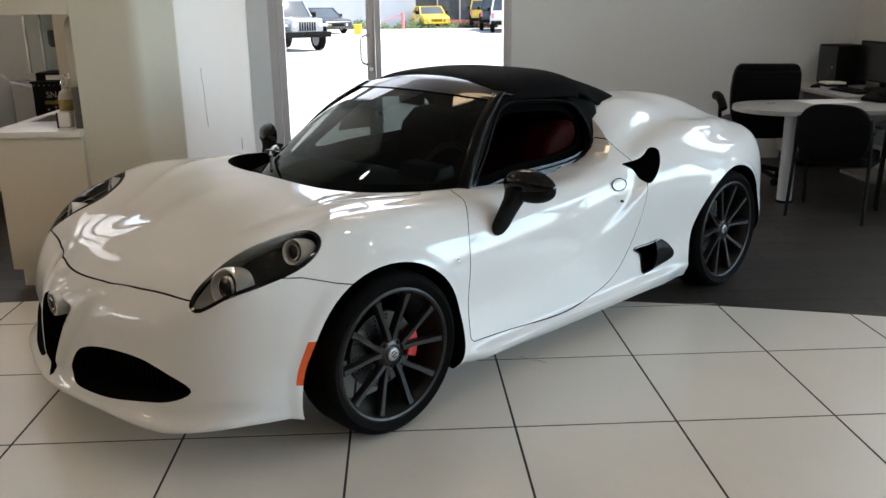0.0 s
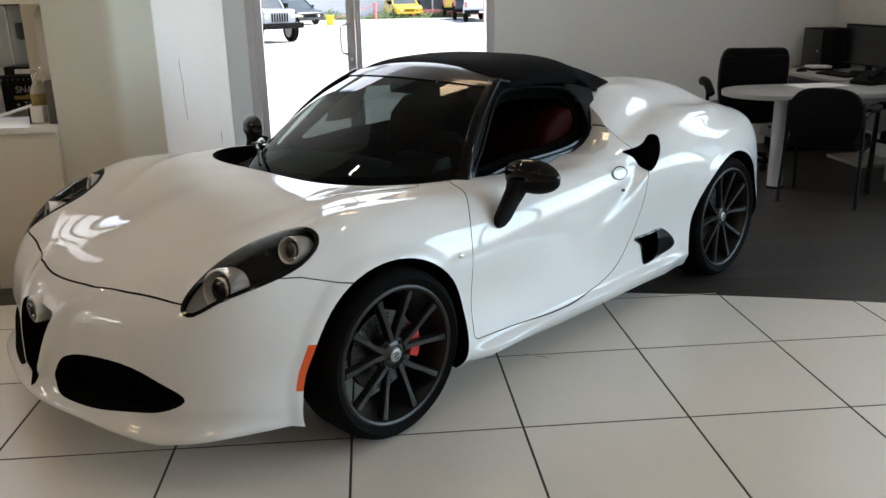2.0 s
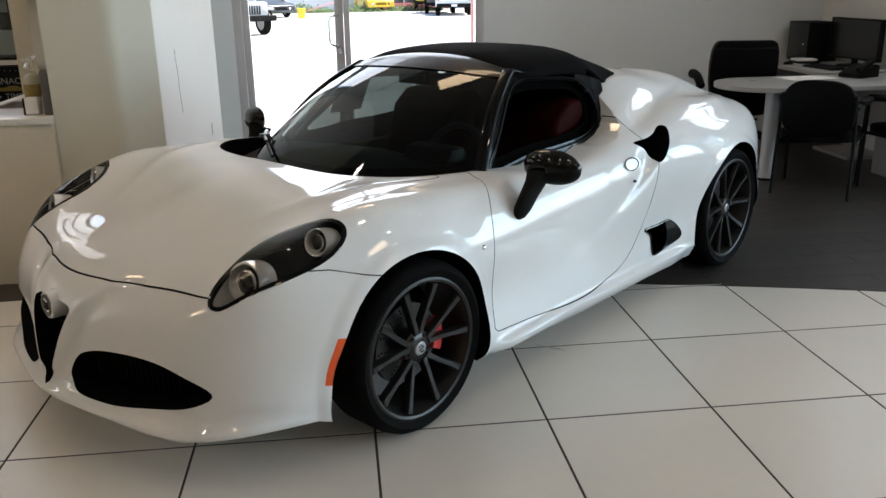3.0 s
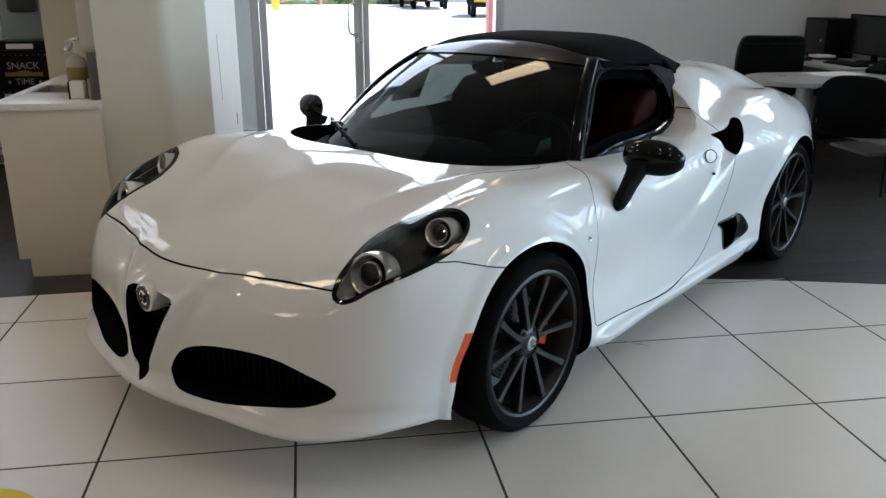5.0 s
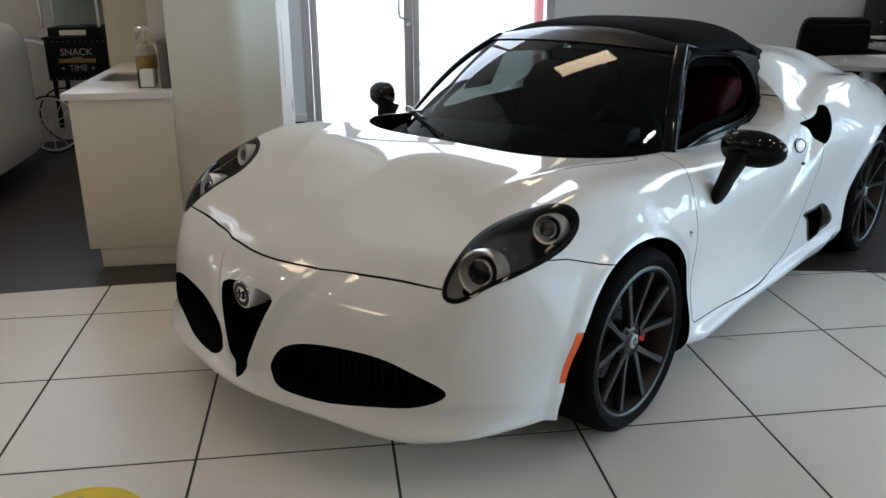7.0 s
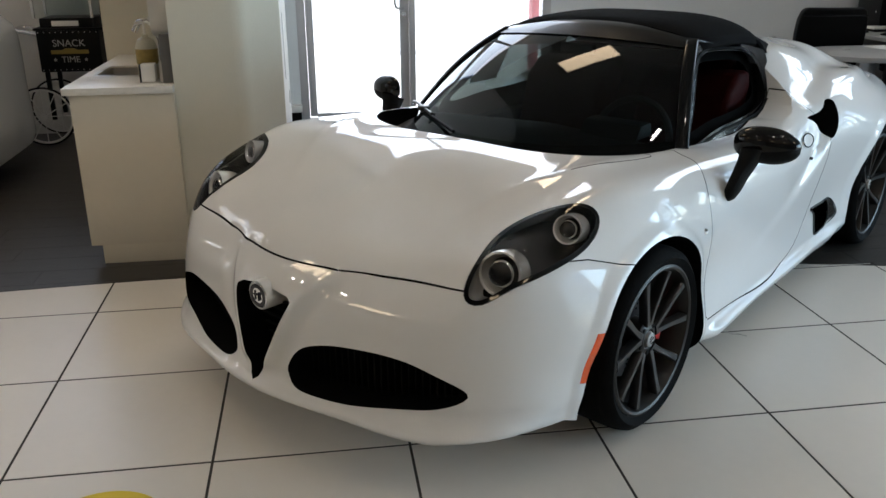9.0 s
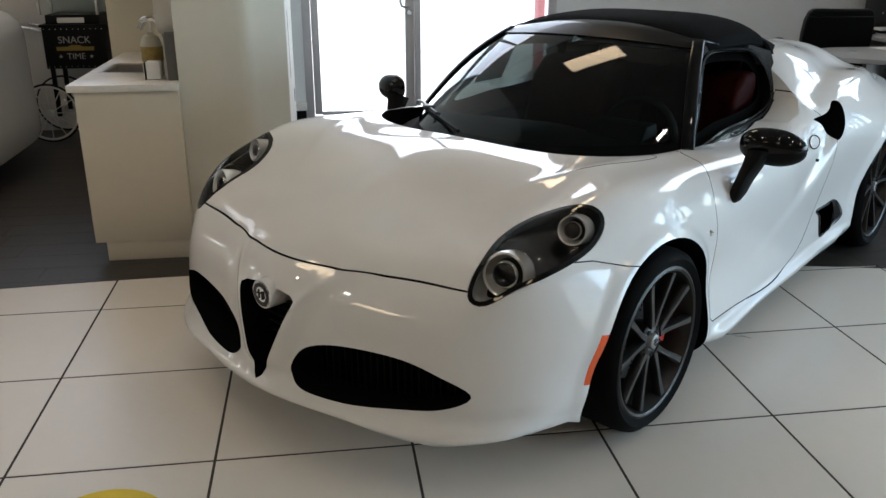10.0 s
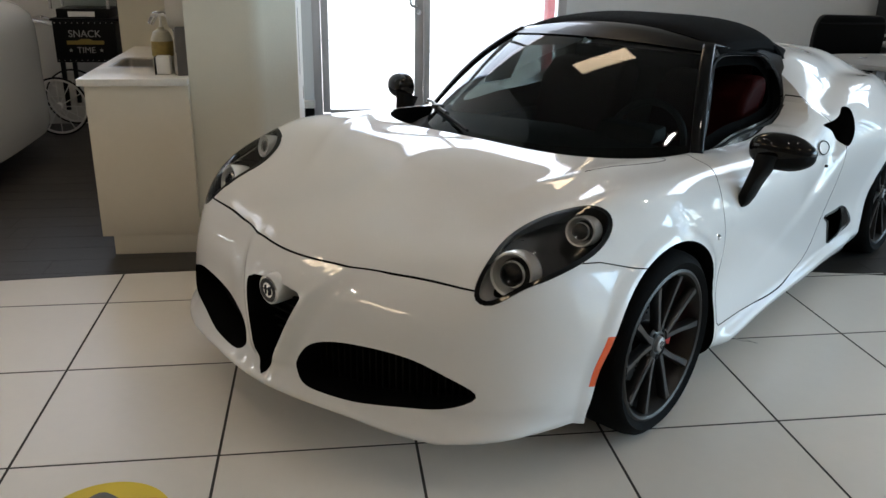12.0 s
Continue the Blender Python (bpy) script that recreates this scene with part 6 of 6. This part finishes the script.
def vehicle(name, m, paint, label, kind):
    """A parked vehicle, x ahead: lower body, cabin with glass, wheels, lamps, grille and bumpers."""
    v = thing(name, m, label, "car", "parked vehicles")
    if kind == "suv":
        w, r, lower = 1.80, .43, [(.92, .52), (.95, 1.10), (.90, 1.16), (.75, 1.20), (-2.05, 1.20), (-2.10, .55), (-1.6, .48), (.6, .48)]
        cabin, roof = [(.78, 1.20), (.38, 1.80), (-2.0, 1.80), (-2.06, 1.20)], 1.80
        axles = (1.35, -1.35)
    elif kind == "pickup":
        w, r, lower = 1.95, .40, [(2.7, .55), (2.75, 1.05), (1.2, 1.18), (-2.75, 1.18), (-2.78, .60), (-2.3, .52), (2.2, .52)]
        cabin, roof = [(1.05, 1.18), (.50, 1.85), (-.85, 1.85), (-1.0, 1.18)], 1.85
        axles = (1.85, -1.70)
    else:
        w, r, lower = 1.82, .33, [(2.25, .35), (2.3, .65), (2.1, .78), (.95, .92), (-1.6, .98), (-2.2, .96), (-2.25, .40), (-1.8, .28), (1.8, .26)]
        cabin, roof = [(1.0, .90), (.25, 1.40), (-1.0, 1.42), (-1.75, .98)], 1.42
        axles = (1.35, -1.35)
    part("body", prism(lower, "y", -w / 2 + (.10 if kind == "suv" else 0), w / 2 - (.10 if kind == "suv" else 0), .09, 3), paint, v, "", 50)
    if kind == "suv":
        part("bonnet", prism([(.85, .62), (2.04, .62), (2.06, 1.10), (1.98, 1.17), (.85, 1.22)], "y", -.64, .64, .05, 3), paint, v, "", 50)
        for s in (-1, 1):
            for x in (1.35, -1.35):
                part("wing", box(x - .58, x + .58, min(s * .60, s * .96), max(s * .60, s * .96), .86, .96, .04, 3), paint if x > 0 else M_BLACK, v, "flat flared wing")
    bm = prism(cabin, "y", -w / 2 + .06, w / 2 - .06, .05, 2)
    for q in bm.verts:
        q.co.y *= 1 - .16 * max(0, (q.co.z - lower[3][1])) / max(.3, roof - lower[3][1])
    part("cabin_glass", bm, M_CARGLASS, v, "dark window glass", 50)
    xs = [p[0] for p in cabin if p[1] > roof - .1]
    part("roof", box(min(xs) - .03, max(xs) + .03, -w / 2 + .14, w / 2 - .14, roof - .05, roof + .02, .03, 2), paint, v)
    for s in (-1, 1):
        for k in (1, 2):
            a, b = Vector((cabin[0][0], cabin[0][1])), Vector((cabin[1][0], cabin[1][1]))
            if k == 2:
                a, b = Vector(cabin[3]), Vector(cabin[2])
            part("pillar", tube([(a.x, s * (w / 2 - .05), a.y), (b.x, s * (w / 2 - .17), b.y)], .045, 8), paint, v)
        mid = (cabin[1][0] + cabin[2][0]) / 2
        part("pillar", tube([(mid, s * (w / 2 - .05), lower[3][1]), (mid, s * (w / 2 - .17), roof)], .045, 8), paint, v)
        for x in axles:
            road_wheel(v, x, s * (w / 2 - .10), r, .24)
            arch = [(x + (r + .10) * math.cos(radians(a)), r + (r + .10) * math.sin(radians(a))) for a in range(10, 171, 16)]
            part("wheel_arch", tube([(a, s * (w / 2 + .005), b) for a, b in arch], .045, 8), M_BLACK if kind == "suv" else paint, v)
        f = 2.06 if kind == "suv" else max(p[0] for p in lower)
        part("headlight", cyl((f - .05, s * (w / 2 - .38), lower[1][1] - .15), (f + .02, s * (w / 2 - .38), lower[1][1] - .15), .085 if kind == "suv" else .07, n=18, bevel=.01), M_CHROME, v, "round headlight")
        b = min(p[0] for p in lower)
        part("tail_light", box(b - .02, b + .04, s * (w / 2 - .10) - .07, s * (w / 2 - .10) + .07, lower[3][1] - .38, lower[3][1] - .08, .01), M_REDPAINT, v, "red tail light")
        part("side_mirror", box(.62, .74, s * (w / 2 + .02), s * (w / 2 + .20), lower[3][1] + .0, lower[3][1] + .17, .03, 2), M_BLACK, v)
    f, b = 2.06 if kind == "suv" else max(p[0] for p in lower), min(p[0] for p in lower)
    part("front_bumper", box(f - .02, f + .12, -w / 2, w / 2, .50 if kind != "sedan" else .28, .70 if kind != "sedan" else .42, .03, 2), M_BLACK if kind == "suv" else paint, v)
    part("rear_bumper", box(b - .12, b + .02, -w / 2, w / 2, .45 if kind != "sedan" else .30, .66 if kind != "sedan" else .45, .03, 2), M_BLACK if kind != "sedan" else paint, v)
    part("number_plate", box(b - .135, b - .12, -.16, .16, .50, .62, .003), M_PAPER, v, "white blank plate")
    for k in range(7):
        y = -.30 + .10 * k
        part("grille_slot", box(f - .02, f + .016, y - .028, y + .028, lower[1][1] - .36, lower[1][1] - .06, .012), M_BLACK, v)
    return v


Z = -0.14
vehicle("parked_suv", pose(-4.75, 30.3, Z, 0, 0, -56), M_CARGREY, "grey boxy four-wheel-drive vehicle parked outside", "suv")
vehicle("parked_sedan", pose(-4.9, 48.8, Z, 0, 0, -58), M_CARDARK, "dark sedan parked beyond the grey vehicle", "sedan")
vehicle("parked_pickup", pose(6.1, 47.5, Z, 0, 0, 84), M_CARWHITE, "white pickup truck seen from behind", "pickup")
vehicle("parked_suv", pose(7.3, 36.4, Z, 0, 0, 82), M_CARYELLOW, "yellow boxy vehicle parked in the row", "suv")
vehicle("parked_suv", pose(5.6, 56.4, Z, 0, 0, 84), M_CARYELLOW, "yellow boxy vehicle parked near the shop", "suv")
vehicle("parked_suv", pose(5.75, 51.0, Z, 0, 0, 84), M_CARDARK, "dark boxy vehicle parked in the row", "suv")

shop = thing("shop_building", pose(0, 60, Z), "long white rendered shop with a dark glazed front", "building")
part("wall", box(-40, 1.0, 0, 8, 0, 6, .02), M_FACADE, shop, "white rendered wall")
part("wall", box(7.5, 40, 0, 8, 0, 6, .02), M_FACADE, shop)
part("fascia", box(1.0, 7.5, 0, 8, 3.4, 6, .02), M_FACADE, shop)
part("plinth", box(1.0, 7.5, 0, .3, 0, .45, .01), M_REDPAINT, shop, "dark red plinth")
for k in range(4):
    x = 1.0 + 1.625 * k
    w = part("shop_window", box(x + .05, x + 1.575, .12, .16, .45, 3.4, .005), M_SHOPGLASS, shop, "dark shop window")
    part("mullion", box(x - .05, x + .05, 0.05, .25, .45, 3.4, .01), M_ALU, shop)
part("roof", box(-40.2, 40.2, -.2, 8.2, 6, 6.3, .03), M_ALU, shop)
show = vehicle("display_car", pose(1.95, 57.6, Z, 0, 0, -80), M_CARYELLOW, "yellow car parked before the shop window", "sedan")

canopy = thing("canopy_post", pose(0.77, 6.12, Z), "red painted steel post standing outside the entrance", "post")
part("shaft", box(-.075, .075, -.075, .075, .02, 4.2, .008), M_REDPAINT, canopy)
part("base_plate", box(-.12, .12, -.12, .12, 0, .02, .003), M_REDPAINT, canopy)

post = thing("barrier_post", pose(.05, 54.6, Z), "red steel barrier post with a sloping chain", "post")
part("post", cyl((0, 0, 0), (0, 0, 1.05), .11, n=16, bevel=.02), M_REDPAINT, post)
part("chain", tube([(0, 0, .95), (-.9, 0, .62), (-2.2, 0, .25), (-3.0, 0, .05)], .03, 6), M_REDPAINT, post)
bin_ = thing("yellow_crate", pose(-2.55, 45.5, Z) @ Matrix.Diagonal((.6, .6, .75, 1)), "yellow plastic grit box standing on the lot", "box")
part("tub", prism([(-.30, 0), (.30, 0), (.36, .62), (-.36, .62)], "y", -.3, .3, .03), M_YELLOW, bin_)
part("lid", box(-.39, .39, -.34, .34, .62, .72, .03), M_YELLOW, bin_)

# low planting along the shop: many small leaves
rng = random.Random(11)
verts, faces = [], []
for i in range(5200):
    x = rng.uniform(-6.5, 6.5)
    hgt = .34 + .16 * math.sin(x * 1.7) + .10 * math.sin(x * 4.1 + 1)
    c = Vector((x, 55.6 + rng.gauss(0, .42), Z + abs(rng.gauss(0, .5)) * max(.1, hgt)))
    a = Vector((rng.uniform(-1, 1), rng.uniform(-1, 1), rng.uniform(-.3, 1))).normalized()
    b = a.orthogonal().normalized()
    n = len(verts)
    s = rng.uniform(.05, .11)
    verts += [c - a * s, c + b * s * .45, c + a * s, c - b * s * .45]
    faces.append((n, n + 1, n + 2, n + 3))
me = bpy.data.meshes.new("hedge")
me.from_pydata([tuple(q) for q in verts], [], faces)
me.materials.append(M_LEAF)
tagged(new("hedge", me), "low ragged green planting along the shop", "plants", "", "stuff")

# a white display car whose rounded tail reaches into the snack corner
tail = thing("display_hatchback", pose(-3.55, 3.75, 0, 0, 0, 180), "white display car with rounded tail on the dark floor", "car")
rows = []
for z, back, wide in ((.14, .02, .79), (.20, .0, .805), (.34, -.005, .785), (.55, .0, .762), (.75, .0, .768), (.90, .01, .785), (.98, .03, .785), (1.04, .09, .76), (1.10, .22, .70), (1.25, .40, .60), (1.42, .62, .54), (1.46, .95, .46)):
    row = []
    for k in range(25):
        a = radians(-90 + 180 * k / 24)
        c, q = math.cos(a), math.sin(a)
        c, q = abs(c) ** .42, math.copysign(abs(q) ** .5, q)
        row.append((.45 + back - c * .45, q * wide, z))
    rows.append([(3.4, row[0][1], z)] + row + [(3.4, row[-1][1], z)])
part("body", sheet(rows, .01), M_CARWHITE, tail, "", 50)
part("roof", sheet([[(x, y, 1.462) for x in (.95, 2.0, 3.4)] for y in (-.46, 0, .46)], .01), M_CARWHITE, tail)
for s in (-1, 1):
    for x in (.75, 3.1):
        road_wheel(tail, x, s * .66, .30, .2)

# ---- floor pieces ----
TILE, JOINT = 0.62, 0.009
tile_mesh = {}


def tile_piece(points, m, mat, name, parent, key, depth=0.006):
    if key not in tile_mesh:
        bm = bmesh.new()
        low = [bm.verts.new((x, y, -depth)) for x, y in points]
        mid = [bm.verts.new((x, y, -0.0006)) for x, y in points]
        cx = sum(p[0] for p in points) / len(points)
        cy = sum(p[1] for p in points) / len(points)
        top = []
        for x, y in points:
            d = Vector((cx - x, cy - y)).normalized() * 0.0008
            top.append(bm.verts.new((x + d.x, y + d.y, 0)))
        n = len(points)
        for i in range(n):
            j = (i + 1) % n
            bm.faces.new((low[i], low[j], mid[j], mid[i])), bm.faces.new((mid[i], mid[j], top[j], top[i]))
        bm.faces.new(top)
        outward(bm)
        me = bpy.data.meshes.new(name)
        bm.to_mesh(me), bm.free()
        me.materials.append(mat)
        tile_mesh[key] = me
    ob = new(name, tile_mesh[key])
    ob.parent, ob.matrix_basis = parent, m
    return ob


tiles = thing("floor_tiling", pose(0, 0, 0), "large pale porcelain tiles with dark joints", "floor", "", "structure")
h = (TILE - JOINT) / 2
far_verts, far_faces = [], []
for i in range(-14, 18):
    for j in range(-17, 3):
        x0, y0 = i * TILE, j * TILE
        c = (x0 + TILE / 2, y0 + TILE / 2)
        edge = min(arc_y(x0), arc_y(x0 + TILE))
        if y0 + TILE <= edge - 0.002 and not (-8 <= i <= 7 and j >= -9):
            n = len(far_verts)
            far_verts += [(c[0] - h, c[1] - h, 0), (c[0] + h, c[1] - h, 0), (c[0] + h, c[1] + h, 0), (c[0] - h, c[1] + h, 0)]
            far_verts += [(x, y, -0.004) for x, y, z in far_verts[n:n + 4]]
            far_faces += [(n, n + 1, n + 2, n + 3)] + [(n + k, n + 4 + k, n + 4 + (k + 1) % 4, n + (k + 1) % 4) for k in range(4)]
        elif y0 + TILE <= edge - 0.002:
            tile_piece([(-h, -h), (h, -h), (h, h), (-h, h)], pose(c[0], c[1], 0), M_TILE, "tile", tiles, "whole")
        elif y0 < max(arc_y(x0 + JOINT), arc_y(x0 + TILE - JOINT)) - 0.02:
            top = []
            for k in range(7):
                x = h - 2 * h * k / 6
                top.append((x, max(-h + 0.004, min(h, arc_y(c[0] + x) - c[1] - 0.004))))
            tile_piece([(-h, -h), (h, -h)] + top, pose(c[0], c[1], 0), M_TILE, "tile", tiles, (i, j))

me = bpy.data.meshes.new("tile_field")
me.from_pydata(far_verts, [], far_faces)
me.materials.append(M_TILE)
field = new("tile_field", me)
field.parent, field["kind"] = tiles, "stuff"

# planks of the dark floor beyond the arc
planks = thing("vinyl_floor", pose(0, 0, 0), "dark grey wood-grain vinyl planks beyond the tiles", "floor", "", "structure")
step, row = 0.18, 0
y = 0.9
rng = random.Random(4)
while y < 7.5:
    x = -6.6 + rng.uniform(0, 1.2)
    while x < 4.4:
        x1 = x + 1.22
        lows = [max(y, arc_y(x + (x1 - x) * k / 6) + 0.003) for k in range(7)]
        if min(lows) < y + step - 0.004 and not (y > DOOR_Y - 0.06 and x > -5.2):
            xs = [x + 0.001 + (x1 - x - 0.002) * k / 6 for k in range(7)]
            if max(lows) <= y + 1e-6:
                tile_piece([(-.609, -.089), (.609, -.089), (.609, .089), (-.609, .089)], pose((x + x1) / 2, y + step / 2, 0), M_VINYL, "plank", planks, "plank", 0.004)
            else:
                cx, cy = (x + x1) / 2, y + step / 2
                pts = [(a - cx, min(b, y + step - 0.002) - cy) for a, b in zip(xs, lows) if b < y + step - 0.003]
                if len(pts) > 1:
                    pts += [(pts[-1][0], .089), (pts[0][0], .089)]
                    tile_piece(pts, pose(cx, cy, 0), M_VINYL, "plank", planks, ("p", round(x, 3), round(y, 3)), 0.004)
        x = x1
    y += step
